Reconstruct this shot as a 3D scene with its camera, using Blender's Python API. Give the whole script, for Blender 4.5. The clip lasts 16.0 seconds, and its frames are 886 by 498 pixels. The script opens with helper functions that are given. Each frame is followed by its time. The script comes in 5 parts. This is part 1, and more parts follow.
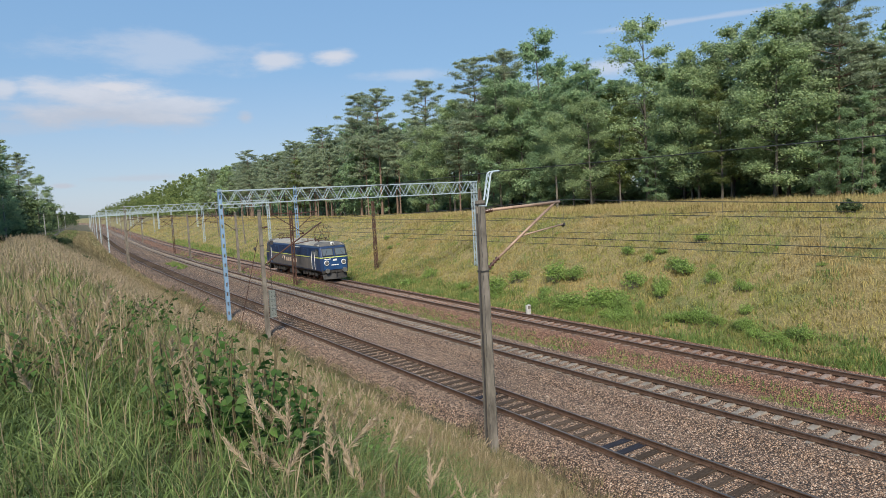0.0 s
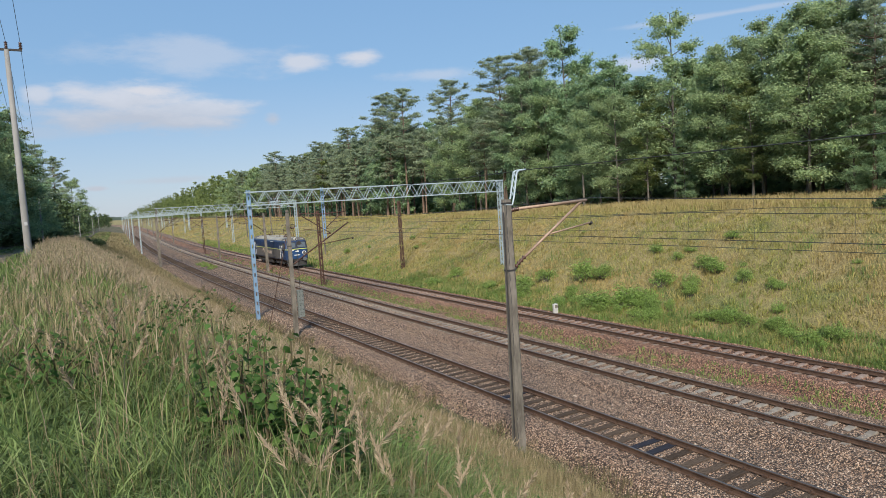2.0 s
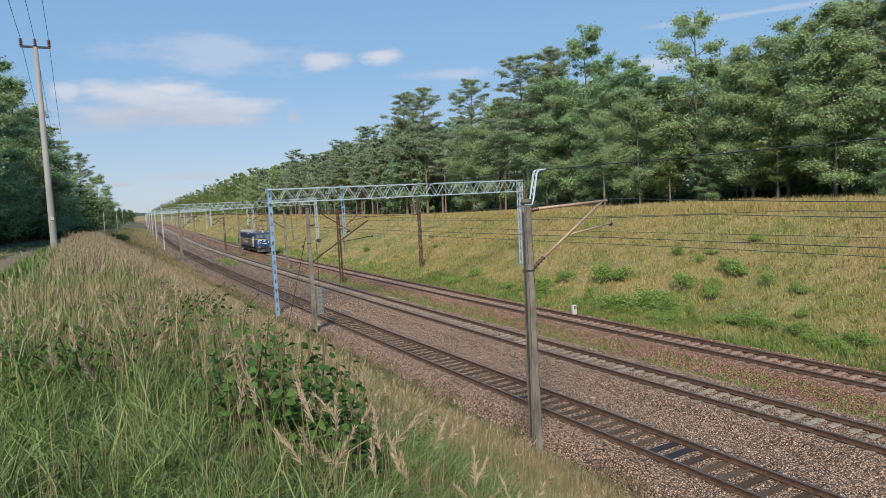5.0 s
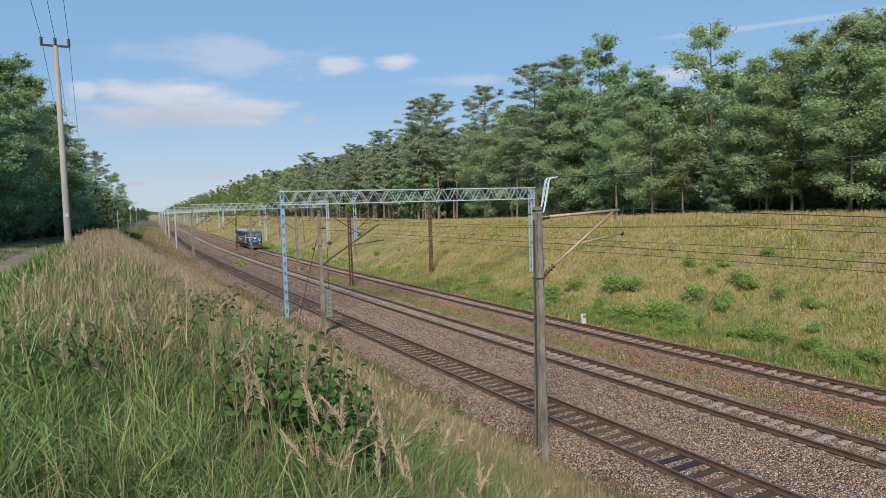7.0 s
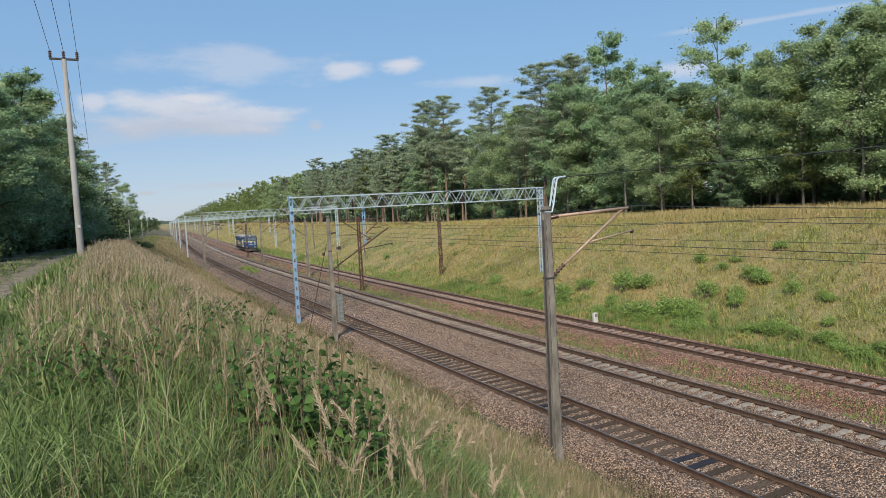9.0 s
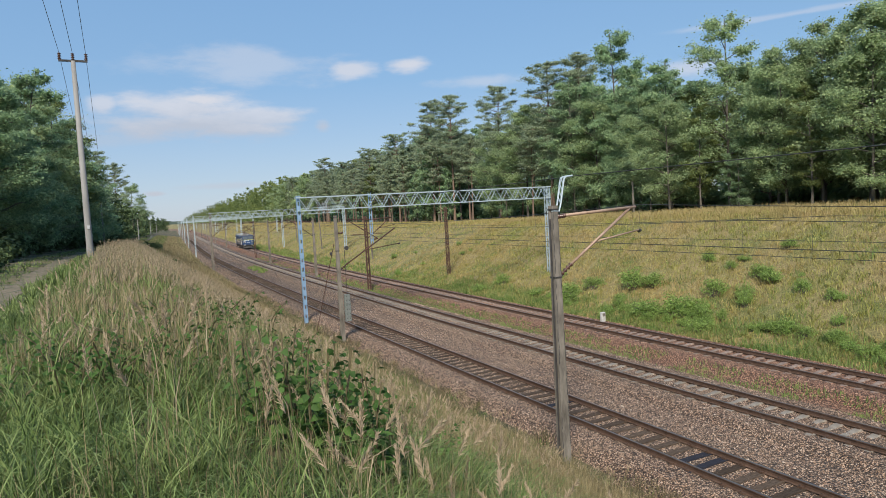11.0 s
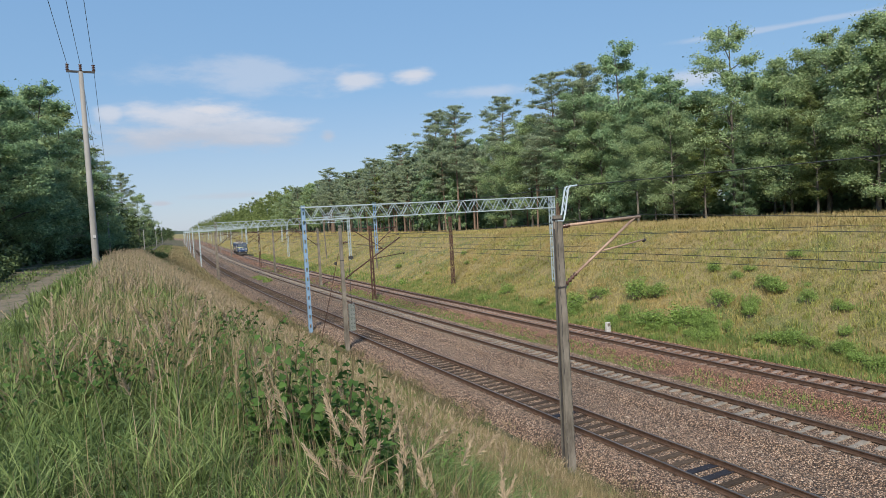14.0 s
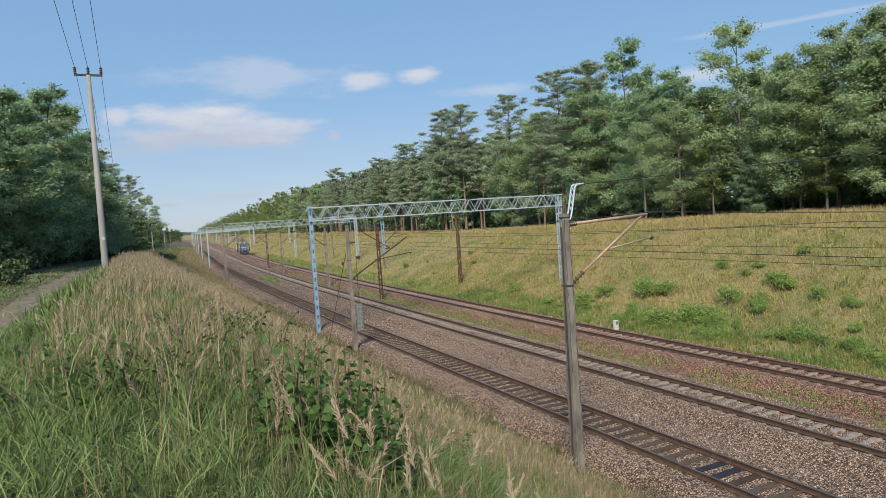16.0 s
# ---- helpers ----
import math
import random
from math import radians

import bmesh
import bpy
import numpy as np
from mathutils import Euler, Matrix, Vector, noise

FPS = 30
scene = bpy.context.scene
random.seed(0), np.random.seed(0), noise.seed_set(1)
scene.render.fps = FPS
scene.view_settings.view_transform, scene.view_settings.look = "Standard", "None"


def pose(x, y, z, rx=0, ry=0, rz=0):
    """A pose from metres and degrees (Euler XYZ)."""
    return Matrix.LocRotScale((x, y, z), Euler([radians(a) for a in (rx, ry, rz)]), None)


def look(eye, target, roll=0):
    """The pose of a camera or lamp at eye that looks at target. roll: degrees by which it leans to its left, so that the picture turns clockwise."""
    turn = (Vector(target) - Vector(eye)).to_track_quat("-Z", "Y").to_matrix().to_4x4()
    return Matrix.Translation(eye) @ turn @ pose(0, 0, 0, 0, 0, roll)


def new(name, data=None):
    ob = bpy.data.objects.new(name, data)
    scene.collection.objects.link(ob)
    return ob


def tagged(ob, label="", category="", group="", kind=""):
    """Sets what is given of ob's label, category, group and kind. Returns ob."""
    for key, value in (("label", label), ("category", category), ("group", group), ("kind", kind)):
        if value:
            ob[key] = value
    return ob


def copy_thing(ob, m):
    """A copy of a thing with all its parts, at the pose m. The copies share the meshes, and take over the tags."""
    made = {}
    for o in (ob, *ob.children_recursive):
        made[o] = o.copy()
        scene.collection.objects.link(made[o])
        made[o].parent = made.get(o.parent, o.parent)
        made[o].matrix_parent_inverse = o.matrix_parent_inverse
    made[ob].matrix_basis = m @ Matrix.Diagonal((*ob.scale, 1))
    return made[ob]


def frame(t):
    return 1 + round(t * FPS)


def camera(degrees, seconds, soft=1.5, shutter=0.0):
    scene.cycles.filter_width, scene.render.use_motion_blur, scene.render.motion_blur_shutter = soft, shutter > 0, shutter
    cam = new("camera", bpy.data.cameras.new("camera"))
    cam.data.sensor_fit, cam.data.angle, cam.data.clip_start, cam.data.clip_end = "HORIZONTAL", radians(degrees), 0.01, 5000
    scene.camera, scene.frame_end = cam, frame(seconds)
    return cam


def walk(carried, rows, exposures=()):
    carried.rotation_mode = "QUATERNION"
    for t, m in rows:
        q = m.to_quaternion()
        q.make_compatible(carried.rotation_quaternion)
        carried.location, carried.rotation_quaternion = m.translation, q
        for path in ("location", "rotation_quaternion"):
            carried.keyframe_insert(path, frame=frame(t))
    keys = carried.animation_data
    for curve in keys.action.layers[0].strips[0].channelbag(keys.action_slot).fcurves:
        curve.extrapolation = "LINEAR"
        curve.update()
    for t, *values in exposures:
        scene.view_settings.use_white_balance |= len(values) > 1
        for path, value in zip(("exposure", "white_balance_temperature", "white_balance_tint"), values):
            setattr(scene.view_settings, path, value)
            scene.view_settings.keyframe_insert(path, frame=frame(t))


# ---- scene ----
cam = camera(68.58, 16.0, soft=0.5)

# seconds, tilt down, roll, pan to the right of the tracks (degrees), eye (metres above rail level)
STEPS = (
    (0, 4.407, -3.057, 33.299, 0.010, 0.050, 7.657), (0.5, 4.274, -3.161, 32.684, 0.004, 0.050, 7.657),
    (1, 4.212, -3.481, 31.840, -0.004, 0.045, 7.659), (1.5, 4.263, -3.597, 31.445, -0.020, 0.035, 7.662),
    (2, 4.337, -3.550, 31.006, -0.020, 0.030, 7.660), (2.5, 4.420, -3.687, 30.608, -0.014, 0.030, 7.661),
    (3, 4.473, -3.851, 30.237, -0.010, 0.036, 7.660), (3.5, 4.473, -3.780, 29.873, -0.010, 0.042, 7.656),
    (4, 4.353, -3.614, 29.633, -0.006, 0.050, 7.650), (6.5, 4.179, -1.715, 28.760, -0.015, 0.030, 7.655),
    (7, 3.771, -1.657, 28.442, -0.010, 0.034, 7.652), (7.5, 3.573, -2.040, 28.103, -0.003, 0.034, 7.650),
    (8, 3.418, -2.250, 28.121, 0.000, 0.035, 7.650), (8.5, 3.427, -2.628, 27.865, 0.004, 0.030, 7.652),
    (9, 3.548, -3.092, 27.587, 0.004, 0.025, 7.652), (11.5, 3.477, -3.280, 26.801, 0.000, 0.012, 7.652),
    (12, 3.187, -3.420, 26.638, 0.000, 0.012, 7.650), (12.5, 3.060, -3.560, 26.573, 0.002, 0.012, 7.650),
    (13, 2.945, -3.374, 26.711, 0.004, 0.015, 7.648), (13.5, 2.785, -3.363, 26.802, 0.010, 0.012, 7.648),
    (14, 2.667, -3.246, 26.587, 0.010, 0.008, 7.648), (14.5, 2.588, -3.226, 26.505, 0.008, 0.008, 7.650),
    (15, 2.520, -3.481, 26.442, 0.012, 0.005, 7.653), (15.5, 2.591, -3.502, 26.202, 0.013, 0.001, 7.655),
    (16, 2.709, -3.756, 25.955, 0.014, -0.005, 7.658))
walk(cam, [(t, pose(x, y, z, 90 - tilt, 0, -pan) @ pose(0, 0, 0, 0, 0, roll)) for t, tilt, roll, pan, x, y, z in STEPS])

# ---- light ----
SUN_FROM = Vector((-0.46, -0.62, 0.63)).normalized()
world = bpy.data.worlds.new("sky")
scene.world = world
world.use_nodes = True


# clouds: degrees from the track, degrees above the horizon, half width, half height, thickness
CLOUDS = ((6.2, 9.3, 7.6, 1.9, 0.8), (6.6, 7.9, 10.0, 1.7, 0.8), (10.5, 8.5, 6.5, 1.2, 0.75), (7.5, 9.9, 4.0, 0.8, 0.95), (19.8, 12.2, 3.0, 1.1, 0.75), (24.8, 12.4, 2.3, 0.9, 0.85), (12.0, 12.6, 11.0, 2.0, 0.4),
          (0.2, 9.5, 1.6, 1.1, 0.7), (17.2, 7.6, 1.0, 0.8, 0.6), (31.2, 10.7, 5.4, 0.7, 0.4), (3.4, 2.5, 1.1, 0.3, 0.8), (8.5, 2.9, 4.1, 0.4, 0.45),
          (-1.6, 6.8, 6.5, 0.9, 0.3), (48.1, 10.2, 3.4, 1.1, 0.6), (55.3, 13.0, 10.5, 0.3, 0.35), (-60, 20, 25, 3, 0.5), (140, 25, 30, 4, 0.5), (-130, 18, 25, 3, 0.5))


def sky_nodes():
    """A clear summer sky with a few drawn-out clouds."""
    nt = world.node_tree
    n, l = nt.nodes, nt.links
    sky = n.new("ShaderNodeTexSky")
    sky.sky_type, sky.sun_disc = "NISHITA", False
    sky.sun_elevation = math.asin(SUN_FROM.z)
    sky.sun_rotation = math.atan2(SUN_FROM.x, SUN_FROM.y)
    sky.air_density, sky.dust_density, sky.ozone_density = 1.0, 0.35, 2.5

    def calc(how, a, b=0.0, c=0.0):
        m = n.new("ShaderNodeMath")
        m.operation = how
        for i, v in enumerate((a, b, c)):
            if hasattr(v, "links"):
                l.new(v, m.inputs[i])
            else:
                m.inputs[i].default_value = v
        return m.outputs[0]

    way = n.new("ShaderNodeTexCoord").outputs["Generated"]
    sep = n.new("ShaderNodeSeparateXYZ")
    l.new(way, sep.inputs[0])
    az = calc("MULTIPLY", calc("ARCTAN2", sep.outputs[0], sep.outputs[1]), 57.2958)
    el = calc("MULTIPLY", calc("ARCSINE", sep.outputs[2]), 57.2958)
    mp = n.new("ShaderNodeMapping")
    mp.inputs["Scale"].default_value = (1, 1, 3.2)
    l.new(way, mp.inputs[0])
    fluff = n.new("ShaderNodeTexNoise")
    fluff.inputs["Scale"].default_value, fluff.inputs["Detail"].default_value, fluff.inputs["Roughness"].default_value = 7.0, 10.0, 0.62
    l.new(mp.outputs[0], fluff.inputs["Vector"])
    total = None
    for ca, ce, w, h, thick in CLOUDS:
        dx = calc("DIVIDE", calc("SUBTRACT", az, ca), w)
        dy = calc("DIVIDE", calc("SUBTRACT", el, ce), h)
        r = calc("SQRT", calc("ADD", calc("MULTIPLY", dx, dx), calc("MULTIPLY", dy, dy)))
        edge = calc("SUBTRACT", 1.0, r)
        edge = calc("ADD", edge, calc("MULTIPLY", calc("SUBTRACT", fluff.outputs["Fac"], 0.5), 2.3))
        soft = n.new("ShaderNodeMapRange")
        soft.interpolation_type = "SMOOTHSTEP"
        soft.inputs["From Min"].default_value, soft.inputs["From Max"].default_value = 0.0, 0.8
        soft.inputs["To Max"].default_value = thick
        l.new(edge, soft.inputs["Value"])
        total = soft.outputs[0] if total is None else calc("MAXIMUM", total, soft.outputs[0])
    mix = n.new("ShaderNodeMix")
    mix.data_type = "RGBA"
    l.new(total, mix.inputs[0])
    # summer haze: paler towards the horizon
    haze = n.new("ShaderNodeValToRGB")
    l.new(calc("DIVIDE", el, 40.0), haze.inputs[0])
    e = haze.color_ramp.elements
    e[0].color, e[1].color = (0.47, 0.57, 0.74, 1), (0.17, 0.40, 0.78, 1)
    e.new(0.28).color = (0.27, 0.48, 0.76, 1)
    lit = n.new("ShaderNodeVectorMath")
    lit.operation = "SCALE"
    l.new(haze.outputs[0], lit.inputs[0])
    lit.inputs["Scale"].default_value = 7.6
    hazy = n.new("ShaderNodeMix")
    hazy.data_type = "RGBA"
    hazy.inputs[0].default_value = 0.75
    l.new(sky.outputs[0], hazy.inputs[6])
    l.new(lit.outputs[0], hazy.inputs[7])
    l.new(hazy.outputs[2], mix.inputs[6])
    # clouds: white where the sun strikes, blue-grey below
    under = n.new("ShaderNodeMix")
    under.data_type = "RGBA"
    under.inputs[6].default_value, under.inputs[7].default_value = (5.6, 5.7, 6.2, 1), (4.3, 4.5, 5.1, 1)
    shade = n.new("ShaderNodeMapRange")
    shade.inputs["From Min"].default_value, shade.inputs["From Max"].default_value = 9.6, 7.6
    l.new(calc("ADD", el, calc("MULTIPLY", calc("SUBTRACT", fluff.outputs["Fac"], 0.5), 5.0)), shade.inputs["Value"])
    l.new(shade.outputs[0], under.inputs[0])
    l.new(under.outputs[2], mix.inputs[7])
    bg = n["Background"]
    bg.inputs[1].default_value = 0.1
    l.new(mix.outputs[2], bg.inputs[0])


sky_nodes()
sun = new("sun", bpy.data.lights.new("sun", "SUN"))
sun.data.energy, sun.data.angle, sun.data.color = 5.0, radians(17), (1.0, 0.925, 0.81)
sun.matrix_world = look(SUN_FROM * 100, (0, 0, 0))
scene.view_settings.exposure = 0.33

# ---- plan ----
BEND, BEND_END = 0.0001947, 200.8
TRACKS = (14.84, 20.20, 26.05)


def bend(y):
    """Sideways shift of the line's axis: straight, then a wide curve, then straight again."""
    if y < 0:
        return 0.0
    return BEND * y * y if y < BEND_END else BEND * BEND_END ** 2 + 2 * BEND * BEND_END * (y - BEND_END)


def heading(y):
    """Degrees about z by which the line turns at y."""
    return -math.degrees(math.atan(2 * BEND * min(max(y, 0), BEND_END)))


def along(u, y, z=0.0, turn=0.0):
    return pose(u + bend(y), y, z, 0, 0, heading(y) + turn)


def lerp(a, b, t):
    return a + (b - a) * min(1, max(0, t))


def smooth(a, b, v):
    t = min(1, max(0, (v - a) / (b - a)))
    return t * t * (3 - 2 * t)


def left_top(y):
    return lerp(6.0, 3.9, (y - 45) / 105) if y < 150 else lerp(3.9, 1.0, (y - 150) / 135)


def right_top(y):
    return lerp(5.7, 4.7, (y - 35) / 90)


def ground_z(u, y):
    """Height of the ground at u metres across and y metres along the line."""
    base = -0.55
    if u < 11.9:
        top = left_top(y)
        s = min(1, max(0, (11.9 - u) / 10.9))
        z = base + (top - base) * (0.8 * s + 0.2 * s * s)
        z += 0.08 * math.exp(-((u + 0.3) / 1.2) ** 2)
        z -= 0.16 * math.exp(-((u + 3.0) / 1.0) ** 2)
    elif u > 29.2:
        top = right_top(y)
        s = (u - 29.2) / 17.0
        z = base + (top - base) * (smooth(0, 1, s) * 0.6 + min(1, max(0, s)) * 0.4)
        z += 0.02 * max(0, min(u, 120) - 47)
    else:
        z = base
        for c, h in zip(TRACKS, (-0.2, -0.225, -0.23)):
            d = abs(u - c)
            h += 0.05 * smooth(0.85, 1.0, d)
            z = max(z, lerp(h, base, (d - 1.75) / 0.75))
        if 16 < u < 19:
            z = max(z, -0.36)
    rough = 0.0 if 12.6 < u < 28.4 else smooth(0, 1.5, abs(u - 20.5) - 8)
    z += rough * (0.16 * noise.noise((u * 0.35, y * 0.3, 1)) + 0.06 * noise.noise((u * 1.3, y * 1.3, 5)))
    return z


# ---- materials ----
def material(name, color=(0.5, 0.5, 0.5), rough=0.7, metal=0.0):
    m = bpy.data.materials.new(name)
    m.use_nodes = True
    b = m.node_tree.nodes["Principled BSDF"]
    b.inputs["Base Color"].default_value = (*color, 1)
    b.inputs["Roughness"].default_value, b.inputs["Metallic"].default_value = rough, metal
    return m


class Graph:
    """Short hand for the nodes of a material."""

    def __init__(self, m):
        self.t = m.node_tree
        self.b = self.t.nodes["Principled BSDF"]

    def add(self, kind, **sockets):
        n = self.t.nodes.new(kind)
        for k, v in sockets.items():
            self.put(n.inputs[int(k[1:])] if k[0] == "i" and k[1:].isdigit() else n.inputs[k], v)
        return n

    def put(self, socket, v):
        if hasattr(v, "links"):
            self.t.links.new(v, socket)
        else:
            socket.default_value = v

    def coords(self, kind="Object"):
        return self.t.nodes.new("ShaderNodeTexCoord").outputs[kind]

    def noise(self, scale, detail=4, rough=0.6, at=None, stretch=None):
        at = at or self.coords()
        if stretch:
            mp = self.add("ShaderNodeMapping", Vector=at, Scale=stretch)
            at = mp.outputs[0]
        n = self.add("ShaderNodeTexNoise", Vector=at, Scale=scale, Detail=detail, Roughness=rough)
        return n.outputs["Fac"]

    def ramp(self, fac, *stops):
        n = self.add("ShaderNodeValToRGB", Fac=fac)
        e = n.color_ramp.elements
        while len(e) < len(stops):
            e.new(0.5)
        for el, (p, c) in zip(e, stops):
            el.position, el.color = p, (*c, 1) if len(c) == 3 else c
        return n.outputs["Color"]

    def mix(self, fac, a, b, how="MIX"):
        n = self.t.nodes.new("ShaderNodeMix")
        n.data_type, n.blend_type = "RGBA", how
        for i, v in ((0, fac), (6, a), (7, b)):
            if not hasattr(v, "links") and i > 0:
                v = (*v, 1)
            self.put(n.inputs[i], v)
        return n.outputs[2]

    def bump(self, height, strength=0.4, distance=0.02):
        n = self.add("ShaderNodeBump", Height=height, Strength=strength, Distance=distance)
        self.put(self.b.inputs["Normal"], n.outputs[0])

    def color(self, v):
        self.put(self.b.inputs["Base Color"], v)

    def random(self):
        return self.t.nodes.new("ShaderNodeObjectInfo").outputs["Random"]

    def island(self):
        return self.t.nodes.new("ShaderNodeNewGeometry").outputs["Random Per Island"]


def g3(v):
    return (v, v, v)

# ---- mesh helpers ----
class Shape:
    """A mesh in the making: vertices, faces and a material slot for each face."""

    def __init__(self):
        self.v, self.f, self.s, self.smooth_from = [], [], [], []

    def add(self, verts, faces, slot=0, m=None):
        k = len(self.v)
        self.v += [tuple(m @ Vector(p)) for p in verts] if m else [tuple(p) for p in verts]
        self.f += [tuple(i + k for i in f) for f in faces]
        self.s += [slot] * len(faces)
        return self

    def box(self, cx, cy, cz, sx, sy, sz, m=None, slot=0, chamfer=0.0, top=1.0):
        """A box about its centre; top scales its upper end; chamfer cuts its upright edges."""
        x, y, z, c = sx / 2, sy / 2, sz / 2, chamfer
        if c:
            ring = [(x, -y + c), (x, y - c), (x - c, y), (-x + c, y), (-x, y - c), (-x, -y + c), (-x + c, -y), (x - c, -y)]
        else:
            ring = [(x, -y), (x, y), (-x, y), (-x, -y)]
        n = len(ring)
        verts = [(cx + a, cy + b, cz - z) for a, b in ring] + [(cx + a * top, cy + b * top, cz + z) for a, b in ring]
        faces = [tuple(range(n))[::-1], tuple(range(n, 2 * n))]
        faces += [(i, (i + 1) % n, n + (i + 1) % n, n + i) for i in range(n)]
        return self.add(verts, faces, slot, m)

    def tube(self, a, b, r, n=8, r2=None, slot=0, cap=True):
        a, b = Vector(a), Vector(b)
        q = (b - a).to_track_quat("Z", "Y")
        r2 = r if r2 is None else r2
        ring = [(math.cos(math.tau * i / n), math.sin(math.tau * i / n)) for i in range(n)]
        verts = [a + q @ Vector((c * r, s * r, 0)) for c, s in ring] + [b + q @ Vector((c * r2, s * r2, 0)) for c, s in ring]
        faces = [(i, (i + 1) % n, n + (i + 1) % n, n + i) for i in range(n)]
        if cap:
            faces += [tuple(range(n))[::-1], tuple(range(n, 2 * n))]
        return self.add(verts, faces, slot)

    def bar(self, a, b, w, h=None, slot=0):
        """A square bar from a to b."""
        a, b = Vector(a), Vector(b)
        q = (b - a).to_track_quat("Z", "Y").to_matrix().to_4x4()
        d = (b - a).length
        return self.box(0, 0, d / 2, w, h or w, d, Matrix.Translation(a) @ q, slot)

    def path(self, points, r, n=6, slot=0):
        """A round wire through the points."""
        pts = [Vector(p) for p in points]
        verts, faces = [], []
        for i, p in enumerate(pts):
            d = (pts[min(i + 1, len(pts) - 1)] - pts[max(i - 1, 0)]).normalized()
            q = d.to_track_quat("Z", "Y")
            verts += [p + q @ Vector((math.cos(math.tau * j / n) * r, math.sin(math.tau * j / n) * r, 0)) for j in range(n)]
            if i:
                o = (i - 1) * n
                faces += [(o + j, o + (j + 1) % n, o + n + (j + 1) % n, o + n + j) for j in range(n)]
        return self.add(verts, faces, slot)

    def sweep(self, profile, frames, slot=0, closed=True):
        """A profile of (across, up) pairs carried along matrices whose y axis is the way."""
        n = len(profile)
        verts = [m @ Vector((a, 0, b)) for m in frames for a, b in profile]
        faces = []
        for i in range(len(frames) - 1):
            o = i * n
            for j in range(n if closed else n - 1):
                faces.append((o + j, o + (j + 1) % n, o + n + (j + 1) % n, o + n + j))
        if closed:
            faces += [tuple(range(n)), tuple(range(len(verts) - n, len(verts)))[::-1]]
        return self.add(verts, faces, slot)

    def lathe(self, rows, n=12, m=None, slot=0):
        """Rings of (radius, height) about z."""
        verts = [(r * math.cos(math.tau * i / n), r * math.sin(math.tau * i / n), h) for r, h in rows for i in range(n)]
        faces = [tuple(range(n))[::-1], tuple(range(len(verts) - n, len(verts)))]
        for k in range(len(rows) - 1):
            o = k * n
            faces += [(o + i, o + (i + 1) % n, o + n + (i + 1) % n, o + n + i) for i in range(n)]
        return self.add(verts, faces, slot, m)

    def mesh(self, name, mats, smooth_shade=False):
        me = bpy.data.meshes.new(name)
        me.from_pydata(self.v, [], self.f)
        for m in mats if isinstance(mats, (list, tuple)) else [mats]:
            me.materials.append(m)
        if any(self.s):
            me.polygons.foreach_set("material_index", self.s)
        if smooth_shade:
            me.polygons.foreach_set("use_smooth", [True] * len(self.f))
        me.update()
        return me


def raw_mesh(name, verts, tris, mats, slots=None):
    """A mesh straight from number arrays: n x 3 places, m x 3 corners."""
    me = bpy.data.meshes.new(name)
    me.vertices.add(len(verts))
    me.vertices.foreach_set("co", np.ascontiguousarray(verts, dtype=np.float32).ravel())
    me.loops.add(len(tris) * 3)
    me.loops.foreach_set("vertex_index", np.ascontiguousarray(tris, dtype=np.int32).ravel())
    me.polygons.add(len(tris))
    me.polygons.foreach_set("loop_start", np.arange(0, len(tris) * 3, 3, dtype=np.int32))
    for m in mats:
        me.materials.append(m)
    if slots is not None:
        me.polygons.foreach_set("material_index", np.ascontiguousarray(slots, dtype=np.int32))
    me.update(calc_edges=True)
    me.validate()
    return me


def part(name, shape, mats, parent=None, label="", smooth_shade=False, m=None, bevel=0.0):
    """Links a shape as one mesh object, under a thing or a part where one is given."""
    me = shape.mesh(name, mats, smooth_shade) if isinstance(shape, Shape) else shape
    ob = new(name, me)
    if parent:
        ob.parent = parent
    if m is not None:
        ob.matrix_basis = m
    if bevel:
        b = ob.modifiers.new("edge", "BEVEL")
        b.width, b.segments, b.limit_method = bevel, 2, "ANGLE"
    if label:
        tagged(ob, label)
    return ob


def thing(name, m, label, category, group=""):
    ob = new(name)
    ob.matrix_basis = m
    return tagged(ob, label, category, group)


# ---- surfaces ----
def ballast_material(name, a, b, c, dust):
    m = material(name, rough=0.95)
    g = Graph(m)
    at = g.coords()
    vo = g.add("ShaderNodeTexVoronoi", Vector=at, Scale=20.0)
    cell = g.add("ShaderNodeSeparateColor", Color=vo.outputs["Color"]).outputs[0]
    col = g.ramp(cell, (0.0, a), (0.45, b), (1.0, c))
    big = g.noise(0.35, 5, 0.65, at)
    col = g.mix(g.ramp(big, (0.45, g3(0)), (0.7, g3(0.6))), col, dust)
    # shade in the gaps between stones, multiplied into the base colour
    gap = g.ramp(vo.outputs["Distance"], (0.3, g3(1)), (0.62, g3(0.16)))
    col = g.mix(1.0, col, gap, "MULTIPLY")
    mid = g.noise(3.5, 3, 0.8, at)
    g.color(g.mix(1.0, col, g.ramp(mid, (0.3, g3(0.7)), (0.7, g3(1.3))), "MULTIPLY"))
    g.bump(vo.outputs["Distance"], 1.0, -0.06)
    return m


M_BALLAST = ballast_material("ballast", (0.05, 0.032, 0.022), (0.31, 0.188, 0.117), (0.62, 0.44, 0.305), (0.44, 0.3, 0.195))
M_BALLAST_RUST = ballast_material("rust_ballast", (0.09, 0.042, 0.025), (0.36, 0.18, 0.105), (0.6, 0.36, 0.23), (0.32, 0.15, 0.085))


def stone_material(name, *stops):
    m = material(name, rough=0.9)
    g = Graph(m)
    g.color(g.mix(1.0, g.ramp(g.island(), *stops), g.ramp(g.noise(40, 3, 0.7), (0.3, g3(0.75)), (0.7, g3(1.2))), "MULTIPLY"))
    return m


